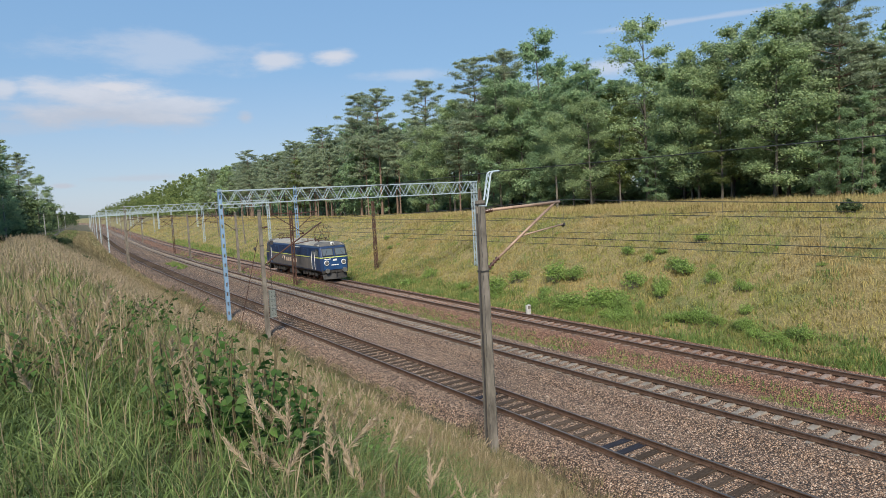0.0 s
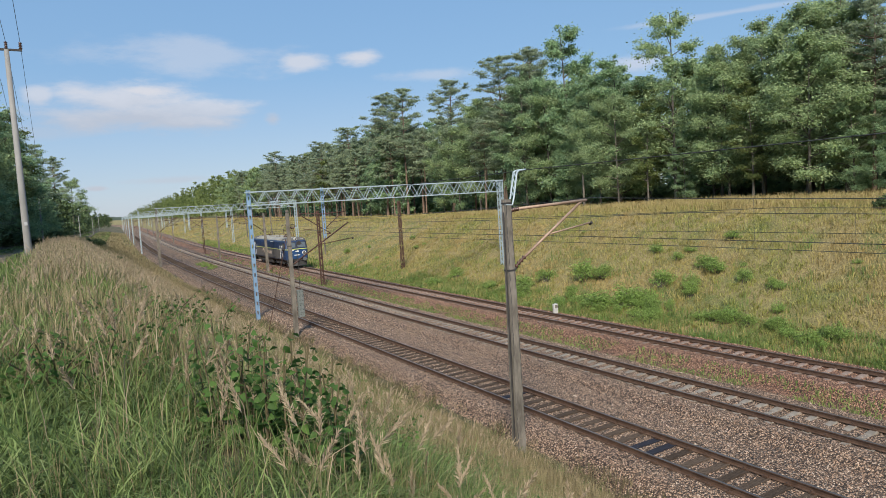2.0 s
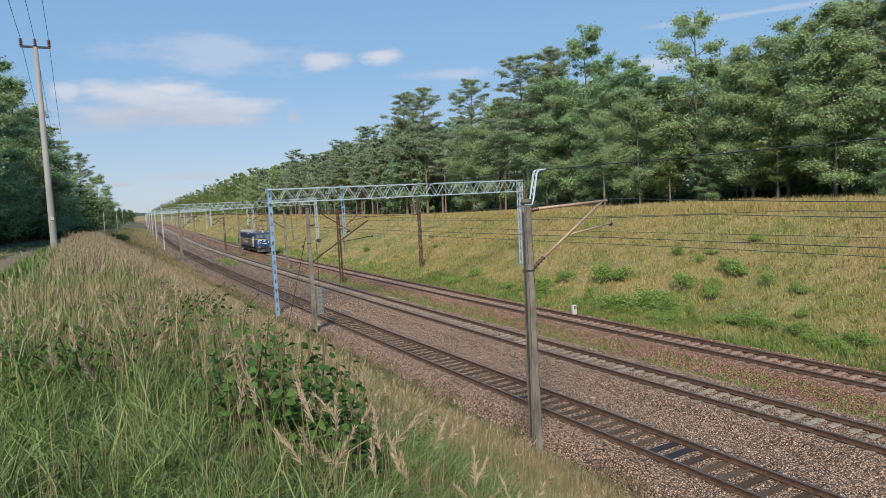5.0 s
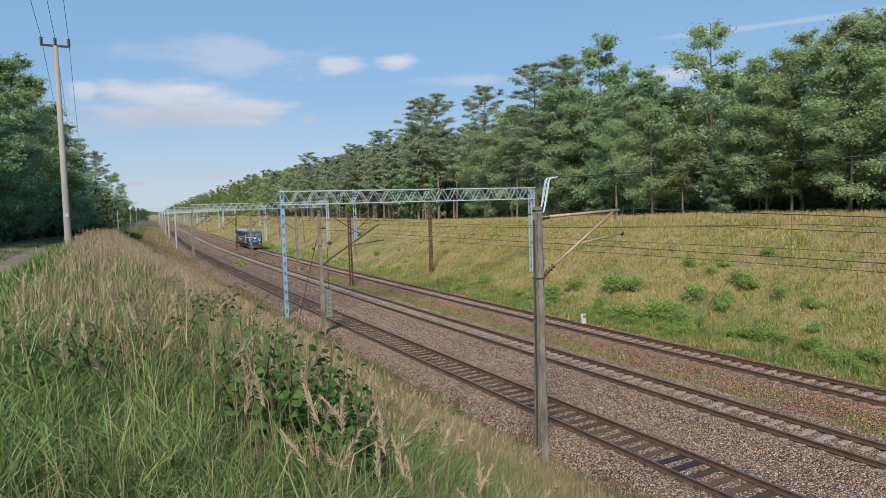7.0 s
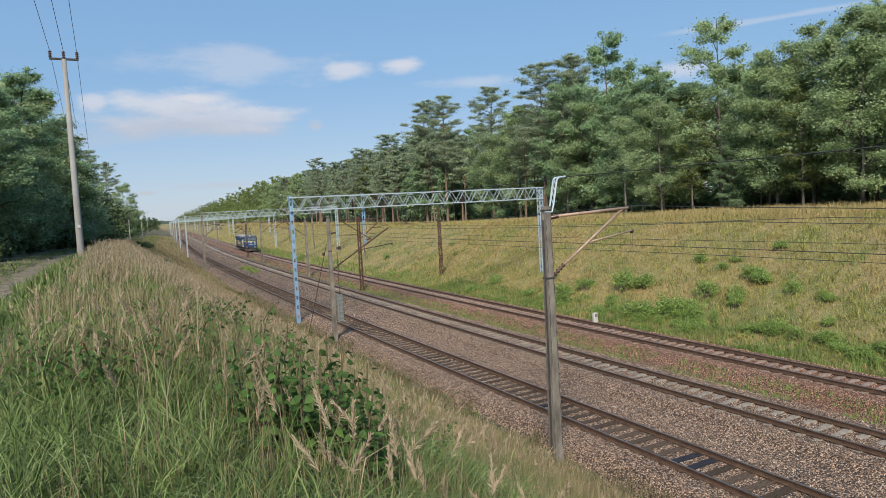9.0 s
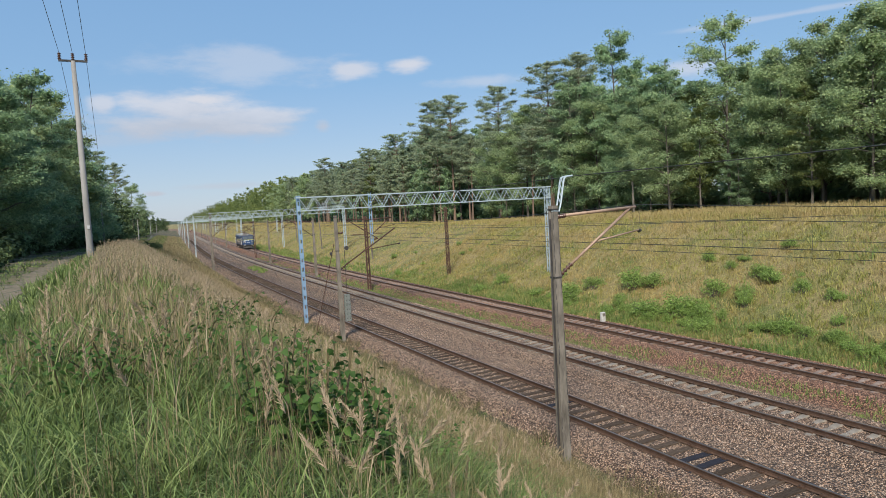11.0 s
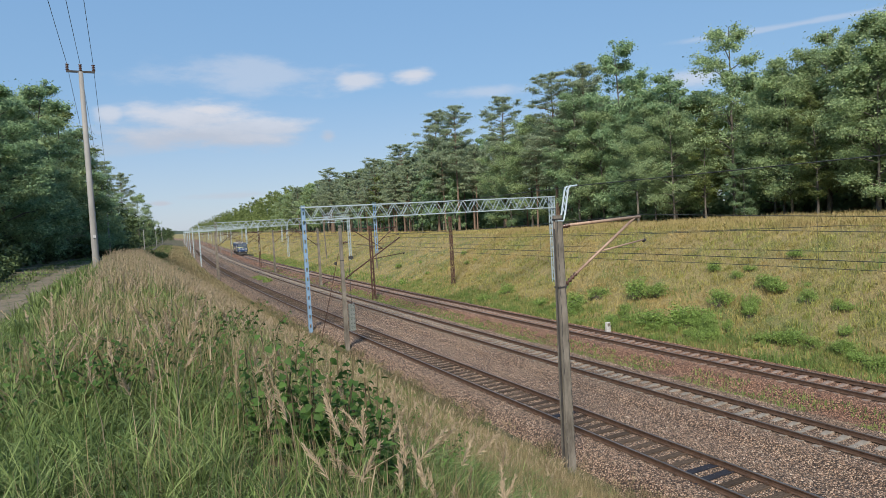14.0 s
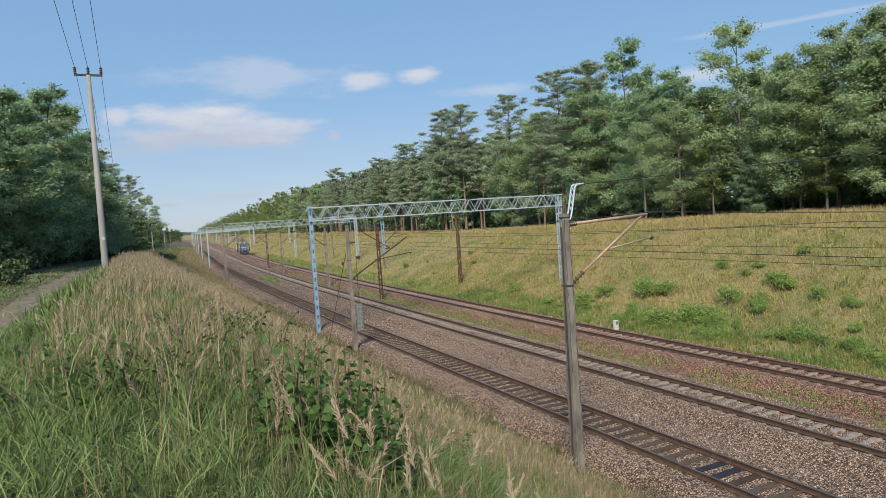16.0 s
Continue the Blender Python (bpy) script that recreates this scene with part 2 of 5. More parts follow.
M_LOOSE = stone_material("loose_stones", (0.0, (0.035, 0.026, 0.02)), (0.4, (0.22, 0.136, 0.09)), (0.75, (0.38, 0.253, 0.172)), (1.0, (0.5, 0.4, 0.31)))
M_LOOSE_RUST = stone_material("loose_rusty_stones", (0.0, (0.07, 0.035, 0.022)), (0.5, (0.33, 0.165, 0.1)), (1.0, (0.52, 0.33, 0.22)))


def soil_material():
    m = material("soil_and_turf", rough=0.95)
    g = Graph(m)
    at = g.coords()
    fine = g.noise(7, 6, 0.7, at)
    turf = g.ramp(fine, (0.3, (0.02, 0.022, 0.01)), (0.55, (0.05, 0.052, 0.022)), (0.75, (0.11, 0.09, 0.045)))
    patch = g.noise(0.3, 5, 0.65, at)
    dry = g.ramp(fine, (0.3, (0.09, 0.075, 0.035)), (0.7, (0.22, 0.17, 0.09)))
    g.color(g.mix(g.ramp(patch, (0.44, g3(0)), (0.6, g3(1))), turf, dry))
    g.bump(fine, 0.8, 0.12)
    return m


def sand_material():
    m = material("sandy_path", rough=0.95)
    g = Graph(m)
    at = g.coords()
    g.color(g.ramp(g.noise(3, 6, 0.7, at), (0.35, (0.05, 0.06, 0.025)), (0.52, (0.14, 0.11, 0.07)), (0.75, (0.22, 0.18, 0.12))))
    g.bump(g.noise(12, 5, 0.7, at), 0.6, 0.04)
    return m


def turf_material():
    m = material("sunny_turf", rough=0.95)
    g = Graph(m)
    at = g.coords()
    fine = g.noise(9, 6, 0.75, at)
    green = g.ramp(fine, (0.35, (0.035, 0.045, 0.012)), (0.62, (0.165, 0.185, 0.05)))
    straw = g.ramp(fine, (0.35, (0.1, 0.08, 0.03)), (0.65, (0.34, 0.27, 0.115)))
    g.color(g.mix(g.ramp(g.noise(0.25, 5, 0.65, at), (0.36, g3(0)), (0.54, g3(1))), green, straw))
    g.bump(fine, 0.8, 0.1)
    return m


M_SOIL, M_SAND, M_TURF = soil_material(), sand_material(), turf_material()


def worn(name, dark, light, rough=0.75, metal=0.0, scale=6.0, stretch=(1, 1, 1), bump=0.3, rust=None, vary=0.0):
    """A weathered surface: two tones, fine grain, stains and, where given, rust."""
    m = material(name, rough=rough, metal=metal)
    g = Graph(m)
    at = g.coords()
    n = g.noise(scale, 6, 0.65, at, stretch)
    col = g.ramp(n, (0.3, dark), (0.7, light))
    if rust:
        col = g.mix(g.ramp(g.noise(scale * 0.4, 6, 0.7, at), (0.58, g3(0)), (0.72, g3(0.85))), col, rust)
    if vary:
        col = g.mix(g.ramp(g.random(), (0, g3(0)), (1, g3(vary))), col, tuple(c * 0.45 for c in dark))
    g.color(col)
    g.bump(g.noise(scale * 8, 4, 0.7, at, stretch), bump, 0.01)
    return m


M_RAIL = worn("rusty_rail", (0.055, 0.032, 0.022), (0.13, 0.08, 0.055), 0.6, 0.2, 5)
M_RAIL_TOP = worn("rolled_rail_head", (0.16, 0.12, 0.1), (0.3, 0.25, 0.22), 0.38, 0.8, 4, (1, 0.1, 1), 0.05)
M_WOOD_SLEEPER = worn("oiled_timber", (0.04, 0.029, 0.022), (0.14, 0.103, 0.075), 0.95, 0, 5, (1, 6, 6), 0.6, None, 0.55)
M_WOOD_SLEEPER.node_tree.nodes["Principled BSDF"].inputs["Specular IOR Level"].default_value = 0.1
M_TARRED = worn("fresh_tarred_timber", (0.012, 0.012, 0.017), (0.03, 0.03, 0.038), 0.8, 0, 5, (1, 6, 6), 0.4)
M_TARRED.node_tree.nodes["Principled BSDF"].inputs["Specular IOR Level"].default_value = 0.25
M_CONC_SLEEPER = worn("sleeper_concrete", (0.16, 0.138, 0.11), (0.28, 0.245, 0.2), 0.9, 0, 5, (1, 1, 1), 0.4, (0.2, 0.13, 0.09), 0.3)
M_CONC_RUSTY = worn("stained_sleeper_concrete", (0.15, 0.10, 0.078), (0.30, 0.23, 0.185), 0.9, 0, 5, (1, 1, 1), 0.4, (0.16, 0.09, 0.06), 0.3)
M_CONCRETE = worn("post_concrete", (0.06, 0.052, 0.041), (0.235, 0.208, 0.172), 0.95, 0, 3.2, (1, 1, 0.3), 0.9, (0.14, 0.13, 0.1))
M_POLE_CONC = worn("pale_spun_concrete", (0.16, 0.155, 0.145), (0.25, 0.243, 0.23), 0.85, 0, 1.5, (1, 1, 0.3), 0.2)
M_BLUE_STEEL = worn("blue_grey_paint", (0.15, 0.25, 0.37), (0.23, 0.34, 0.47), 0.5, 0.1, 3, (1, 1, 0.5), 0.1, (0.2, 0.25, 0.3))
M_PALE_STEEL = worn("pale_grey_paint", (0.28, 0.35, 0.39), (0.4, 0.47, 0.5), 0.5, 0.15, 3, (1, 1, 1), 0.1)
M_RUST_STEEL = worn("rusty_steel", (0.04, 0.02, 0.015), (0.11, 0.055, 0.04), 0.8, 0.2, 6, (1, 1, 0.5), 0.4)
M_BROWN_TUBE = worn("brown_painted_tube", (0.23, 0.15, 0.1), (0.38, 0.27, 0.2), 0.6, 0.2, 5, (1, 1, 1), 0.2, (0.13, 0.07, 0.04))
M_WIRE = worn("dull_copper_wire", (0.05, 0.055, 0.05), (0.10, 0.10, 0.085), 0.5, 0.6, 3)
M_INSULATOR = worn("brown_porcelain", (0.05, 0.025, 0.018), (0.1, 0.05, 0.035), 0.25, 0, 4, (1, 1, 1), 0.02)
M_DARK = worn("dark_underframe", (0.02, 0.02, 0.022), (0.06, 0.055, 0.05), 0.7, 0.2, 4)
# ---- ground ----
def spaced(a, b, step, grow=1.0):
    out = [a]
    while out[-1] < b:
        out.append(min(b, out[-1] + step))
        step *= grow
    return out


def build_ground():
    us = [-2600, -900, -300, -120] + spaced(-60, -16, 6) + spaced(-14, 12, 0.5)[0:] + spaced(12.2, 29.2, 0.28)
    us += spaced(29.8, 50, 0.9) + spaced(53, 90, 5) + [130, 250, 500, 1200, 2600]
    ys = [-900, -300, -120, -60, -30] + spaced(-15, 60, 0.6) + spaced(61, 160, 1.6) + spaced(164, 600, 4, 1.06) + [800, 1200, 2000, 3200, 4200]
    us = sorted(set(us))
    n = len(us)
    verts = []
    for y in ys:
        b = bend(y) if y < 900 else bend(900)
        for u in us:
            verts.append((u + b, y, ground_z(max(-120, min(130, u)), y)))
    faces, slots = [], []
    for j in range(len(ys) - 1):
        for i in range(n - 1):
            o = j * n + i
            faces.append((o, o + 1, o + n + 1, o + n))
            u = (us[i] + us[i + 1]) / 2
            wob = 0.35 * noise.noise((u, ys[j] * 0.4, 9)) + 0.2 * noise.noise((u * 2, ys[j] * 1.7, 3))
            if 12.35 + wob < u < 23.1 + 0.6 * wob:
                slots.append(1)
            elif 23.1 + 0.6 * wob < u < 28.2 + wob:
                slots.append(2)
            elif -3.5 < u < -2.5:
                slots.append(3)
            else:
                slots.append(4 if u > 28 else 0)
    me = bpy.data.meshes.new("ground")
    me.from_pydata(verts, [], faces)
    for m in (M_SOIL, M_BALLAST, M_BALLAST_RUST, M_SAND, M_TURF):
        me.materials.append(m)
    me.polygons.foreach_set("material_index", slots)
    me.polygons.foreach_set("use_smooth", [True] * len(faces))
    tagged(new("ground", me), "railway cutting with grassy banks and stone ballast bed", "ground", kind="structure")


build_ground()


def loose_stones():
    """Single angular stones that lie proud of the ballast near the camera."""
    rng = np.random.default_rng(17)
    for name, u0, u1, n, mat, label in (("ballast_stones", 12.5, 23.1, 34000, M_LOOSE, "loose angular brown and grey ballast stones"), ("rusty_stones", 23.6, 28.1, 9000, M_LOOSE_RUST, "loose rust-stained ballast stones")):
        y = 6 + 44 * rng.uniform(size=n) ** 1.5
        u = rng.uniform(u0, u1, n)
        clear = np.ones(n, bool)
        for c in TRACKS:
            for side in (-0.75, 0.75):
                clear &= np.abs(u - c - side) > 0.1
        u, y = u[clear], y[clear]
        n = len(u)
        r = rng.uniform(0.014, 0.036, n) * (1 + y / 90)
        base = np.stack([u + np.array([bend(v) for v in y]), y, np.array([ground_z(a, b) for a, b in zip(u, y)])], 1)
        turn = rng.uniform(0, math.tau, n)
        ring4 = []
        for k in range(4):
            a = turn + k * math.pi / 2 + rng.normal(size=n) * 0.25
            ring4.append(base + np.stack([np.cos(a) * r * rng.uniform(0.7, 1.3, n), np.sin(a) * r * rng.uniform(0.7, 1.3, n), -0.3 * r], 1))
        top = base + np.stack([rng.normal(size=n) * r * 0.35, rng.normal(size=n) * r * 0.35, r * rng.uniform(0.6, 1.2, n)], 1)
        v = np.stack(ring4 + [top], 1).reshape(-1, 3)
        o = np.arange(n)[:, None] * 5
        t = np.concatenate([o + [[k, (k + 1) % 4, 4]] for k in range(4)], 1).reshape(-1, 3)
        tagged(new(name, raw_mesh(name, v, t, [mat])), label, "ballast", kind="stuff")


loose_stones()


# ---- tracks ----
RAIL = ((-0.075, -0.172), (0.075, -0.172), (0.075, -0.160), (0.012, -0.142), (0.010, -0.05), (0.036, -0.038), (0.036, -0.008),
        (0.028, 0.0), (-0.028, 0.0), (-0.036, -0.008), (-0.036, -0.038), (-0.010, -0.05), (-0.012, -0.142), (-0.075, -0.160))


def sleeper_shape(kind):
    s = Shape()
    if kind == "wood":
        s.box(0, 0, 0, 2.6, 0.25, 0.16)
    else:
        prof = [(-1.3, -0.09, 0.02), (-0.95, -0.09, 0.05), (-0.5, -0.09, 0.05), (-0.2, -0.09, 0.0), (0.2, -0.09, 0.0), (0.5, -0.09, 0.05), (0.95, -0.09, 0.05), (1.3, -0.09, 0.02)]
        verts, faces = [], []
        for x, lo, hi in prof:
            verts += [(x, -0.145, lo), (x, 0.145, lo), (x, 0.10, hi), (x, -0.10, hi)]
        for k in range(len(prof) - 1):
            o = k * 4
            faces += [(o + j, o + (j + 1) % 4, o + 4 + (j + 1) % 4, o + 4 + j) for j in range(4)]
        faces += [(0, 1, 2, 3), (28, 31, 30, 29)]
        s.add(verts, faces)
    return s


def fastening_shape():
    s = Shape()
    for side in (-1, 1):
        for r in (-0.75, 0.75):
            s.box(r + side * 0.105, 0, -0.135, 0.09, 0.15, 0.05)
            s.tube((r + side * 0.115, 0, -0.12), (r + side * 0.115, 0, -0.075), 0.022, 6)
    return s


def build_track(u, kind, sleeper_mat, label, spacing=0.6):
    track = tagged(thing("railway_track", along(u, 0), label, "track", "parallel tracks"), kind="structure")
    base = track.matrix_basis.inverted()
    ys = spaced(-14, 330, 3) + spaced(340, 900, 14)
    for side in (-0.75, 0.75):
        s = Shape()
        s.sweep(RAIL, [base @ along(u, y) @ Matrix.Translation((side, 0, 0)) for y in ys])
        s.s = [1 if i % 14 in (6, 7, 8) else 0 for i in range(len(s.f))]
        part("rail", s, [M_RAIL, M_RAIL_TOP], track)
    sl = sleeper_shape(kind)
    me = sl.mesh("sleeper", sleeper_mat)
    tar = sl.mesh("tarred_sleeper", M_TARRED)
    fast = fastening_shape().mesh("rail_fastening", M_RAIL)
    rnd = random.Random(int(u * 10))
    top = -0.252 if kind == "wood" else -0.222
    y = 4.0
    rest = Shape()
    while y < 420:
        m = base @ along(u, y, top + rnd.uniform(-0.012, 0.012), rnd.uniform(-1.3, 1.3))
        if y < 150:
            dark = kind == "wood" and (abs(y - 13.4) < 0.7 or abs(y - 20.2) < 0.35)
            part("sleeper", tar if dark else me, None, track, "freshly tarred black timber sleeper" if dark else "", m=m)
            if y < 45:
                part("rail_fastening", fast, None, track, m=base @ along(u, y))
        else:
            rest.add(sl.v, sl.f, 0, m)
        y += spacing + rnd.uniform(-0.02, 0.02)
    ob = part("distant_sleepers", rest, sleeper_mat, track)
    tagged(ob, kind="stuff")
    return track


build_track(TRACKS[0], "wood", M_WOOD_SLEEPER, "railway track with dark timber sleepers on stone ballast")
build_track(TRACKS[1], "concrete", M_CONC_SLEEPER, "railway track with pale concrete sleepers on grey ballast")
build_track(TRACKS[2], "concrete", M_CONC_RUSTY, "railway track with rusty rails and stained concrete sleepers")
# ---- catenary masts ----
def insulator(s, a, b, r=0.075, slot=0):
    a, b = Vector(a), Vector(b)
    q = (b - a).to_track_quat("Z", "Y").to_matrix().to_4x4()
    d, rows, k = (b - a).length, [], 4
    for i in range(k):
        h = d * i / k
        rows += [(r * 0.45, h), (r, h + d / k * 0.35), (r, h + d / k * 0.55), (r * 0.45, h + d / k * 0.8)]
    s.lathe(rows, 10, Matrix.Translation(a) @ q, slot)


def concrete_mast_parts(mast, height, w=0.34, sink=0.5):
    """A tapered concrete mast with recessed faces and clamp bands."""
    s = Shape()
    t = 0.66
    prof = [(-.5, -.5), (.5, -.5), (.5, -.16), (.36, -.1), (.36, .1), (.5, .16), (.5, .5), (-.5, .5), (-.5, .16), (-.36, .1), (-.36, -.1), (-.5, -.16)]
    n = len(prof)
    hs = [-sink, height * 0.33, height * 0.66, height]
    verts, faces = [], []
    for h in hs:
        k = w * lerp(1.0, t, (h + sink) / (height + sink))
        verts += [(a * k, b * k, h) for a, b in prof]
    for j in range(len(hs) - 1):
        o = j * n
        faces += [(o + i, o + (i + 1) % n, o + n + (i + 1) % n, o + n + i) for i in range(n)]
    faces += [tuple(range(n))[::-1], tuple(range(3 * n, 4 * n))]
    s.add(verts, faces)
    part("mast", s, M_CONCRETE, mast)
    for h in (height * 0.72, height - 0.12):
        b = Shape()
        k = w * lerp(1.0, t, h / height) + 0.03
        b.box(0, 0, h, k, k, 0.05)
        part("clamp_band", b, M_DARK, mast)


def cantilever_parts(mast, reach, steady, top, foot, direction=1, tube=None, tied=True):
    """Top tie, strut, steady arm and insulators that hold the wires beside a mast."""
    d, tube = direction, tube or M_BROWN_TUBE
    tie = Shape().tube((d * 0.45, 0, top), (d * (reach + 0.1), 0, top + 0.12), 0.05, 8)
    if tied:
        part("top_tie", tie, tube, mast, smooth_shade=True)
    strut = Shape().tube((d * 0.62, 0, foot + 0.3), (d * (reach - 0.15), 0, top + 0.08), 0.045, 8)
    part("strut", strut, tube, mast, smooth_shade=True)
    low = foot + 0.3 + (top - foot) * 0.33
    x0 = 0.62 + (reach - 0.77) * 0.33
    arm = Shape().tube((d * x0, 0, low), (d * steady, 0, low + 0.28), 0.028, 8)
    part("steady_arm", arm, tube, mast, smooth_shade=True)
    for a, b in (((d * 0.14, 0, top - 0.03), (d * 0.47, 0, top)), ((d * 0.2, 0, foot), (d * 0.64, 0, foot + 0.32))):
        s = Shape()
        insulator(s, a, b)
        part("insulator", s, M_INSULATOR, mast, smooth_shade=True)
    part("bracket", Shape().box(d * 0.1, 0, foot - 0.02, 0.28, 0.09, 0.06), M_DARK, mast)
    s = Shape().tube((d * steady, -0.05, low + 0.28), (d * steady, 0.05, low + 0.22), 0.05, 6)
    part("wire_clamp", s, M_DARK, mast)


def lattice_mast_parts(mast, height, w=0.36, mat=None, name="mast", top=0.7, foot=-0.45):
    """Four legs with zigzag bracing."""
    mat = mat or M_RUST_STEEL
    s = Shape()

    def corner(i, h):
        k = w / 2 * lerp(1, top, (h - foot) / (height - foot))
        return ((-k, -k, h), (k, -k, h), (k, k, h), (-k, k, h))[i % 4]

    for i in range(4):
        s.bar(corner(i, foot), corner(i, height), 0.06)
    n = max(4, int(height / 0.55))
    for k in range(n):
        a, b = foot + (height - foot) * k / n, foot + (height - foot) * (k + 1) / n
        for i in range(4):
            s.bar(corner(i + k % 2, a), corner(i + 1 - k % 2, b), 0.032)
    part(name, s, mat, mast)


def mast_one():
    """The concrete mast beside the near track with its cantilever and the bent feeder bracket."""
    mast = thing("catenary_mast", pose(12.15, 16.3, -0.35, 0, 0, 0), "weathered concrete catenary mast with brown tubular cantilever", "mast", "overhead line masts")
    concrete_mast_parts(mast, 7.9, 0.32)
    cantilever_parts(mast, 3.25, 3.5, 7.58, 5.75)
    s = Shape()
    for y in (-0.09, 0.09):
        s.path([(-0.12, y, 7.74), (0.16, y, 7.72), (0.24, y, 7.95), (0.4, y, 8.7), (0.48, y, 8.77), (0.74, y, 8.8)], 0.03, 6)
    for i in range(4):
        s.bar((0.24 + i * 0.04, -0.09, 7.95 + i * 0.2), (0.28 + i * 0.04, 0.09, 8.15 + i * 0.2), 0.03)
    part("feeder_bracket", s, M_PALE_STEEL, mast, "bent pale grey steel bracket on the mast head")
    wire = Shape().path([(-0.15, -0.02, 7.5), (-0.16, -0.03, 5.5), (-0.17, -0.03, 3.0), (-0.19, -0.02, 0.0)], 0.026)
    part("earth_wire", wire, M_DARK, mast)
    rnd = random.Random(31)
    for ex, ey, lo, hi in ((-1, -1, 3.0, 7.8), (1, -1, 0.4, 4.3), (-1, -1, 0.1, 1.6), (1, -1, 5.2, 7.6)):
        pts, h = [], lo
        while h < hi:
            k = 0.16 * lerp(1.0, 0.66, (h + 0.5) / 8.4)
            pts.append((ex * (k - 0.01 - rnd.uniform(0, 0.022)), ey * (k - rnd.uniform(-0.002, 0.01)), h))
            h += rnd.uniform(0.08, 0.22)
        part("crack", Shape().path(pts, 0.013, 5), M_DARK, mast, "long dark crack where the concrete has split")


M_WEIGHT = worn("grey_green_cast_weights", (0.1, 0.115, 0.105), (0.19, 0.205, 0.19), 0.8, 0, 5)


def mast_two():
    """The tensioning mast: counterweights, pulley, guy wire."""
    mast = thing("catenary_mast", pose(12.7, 39.8, -0.4), "concrete tensioning mast with stacked counterweights and guy wire", "mast", "overhead line masts")
    concrete_mast_parts(mast, 8.0, 0.26)
    cantilever_parts(mast, 4.2, 4.3, 6.9, 4.6, 1, M_RUST_STEEL, False)
    for i in range(6):
        s = Shape().box(0, 0, 0.14, 0.36, 0.3, 0.265, chamfer=0.03)
        for a in (-0.09, 0.09):
            s.box(a, -0.148, 0.17, 0.05, 0.02, 0.05, slot=1)
        part("counterweight", s, [M_WEIGHT, M_DARK], mast, m=pose(0.38, -0.16, 1.25 + i * 0.285))
    part("weight_rod", Shape().tube((0.42, -0.12, 1.2), (0.42, -0.12, 6.0), 0.018, 6), M_DARK, mast)
    wheel = Shape().tube((0.62, -0.04, 5.9), (0.62, 0.04, 5.9), 0.13, 16)
    part("pulley", wheel, M_DARK, mast)
    part("guy_wire", Shape().tube((-0.2, 0, 6.2), (-1.5, 1.2, 0.0), 0.022, 6), M_RUST_STEEL, mast)
    part("guy_insulator", Shape().lathe([(0.05, 0), (0.09, 0.04), (0.09, 0.16), (0.05, 0.2)], 10), M_DARK, mast, m=pose(-0.42, 0.0, 5.5))


def plain_mast(u, y, height=7.9, side=1, lattice=False, reach=2.9, base=None, arms=True, mat=None):
    z = ground_z(u, y) if base is None else base
    label = "rusty steel lattice catenary mast" if lattice else "dark weathered concrete catenary mast with cantilever"
    mast = thing("catenary_mast", along(u, y, z), label, "mast", "overhead line masts")
    if lattice:
        lattice_mast_parts(mast, height, 0.3, mat)
    else:
        concrete_mast_parts(mast, height, 0.34)
    if arms:
        cantilever_parts(mast, reach, reach + 0.3, 7.5, 5.6, side, M_RUST_STEEL)
    return mast


mast_one()
mast_two()
plain_mast(23.1, 64.7, 7.9, 1, True)
plain_mast(23.0, 86.6, 7.9, -1)
plain_mast(23.1, 122.3, 7.9, 1)
plain_mast(23.1, 140.7, 7.9, -1, True)
plain_mast(32.4, 64.2, 7.6, -1, True, 3.6, None, False)
plain_mast(12.4, 116.3, 8.0, 1)
for y in (205, 262, 322, 385, 450):
    plain_mast(12.3, y, 8.0, 1)
    plain_mast(23.1, y + 6, 8.0, 1)


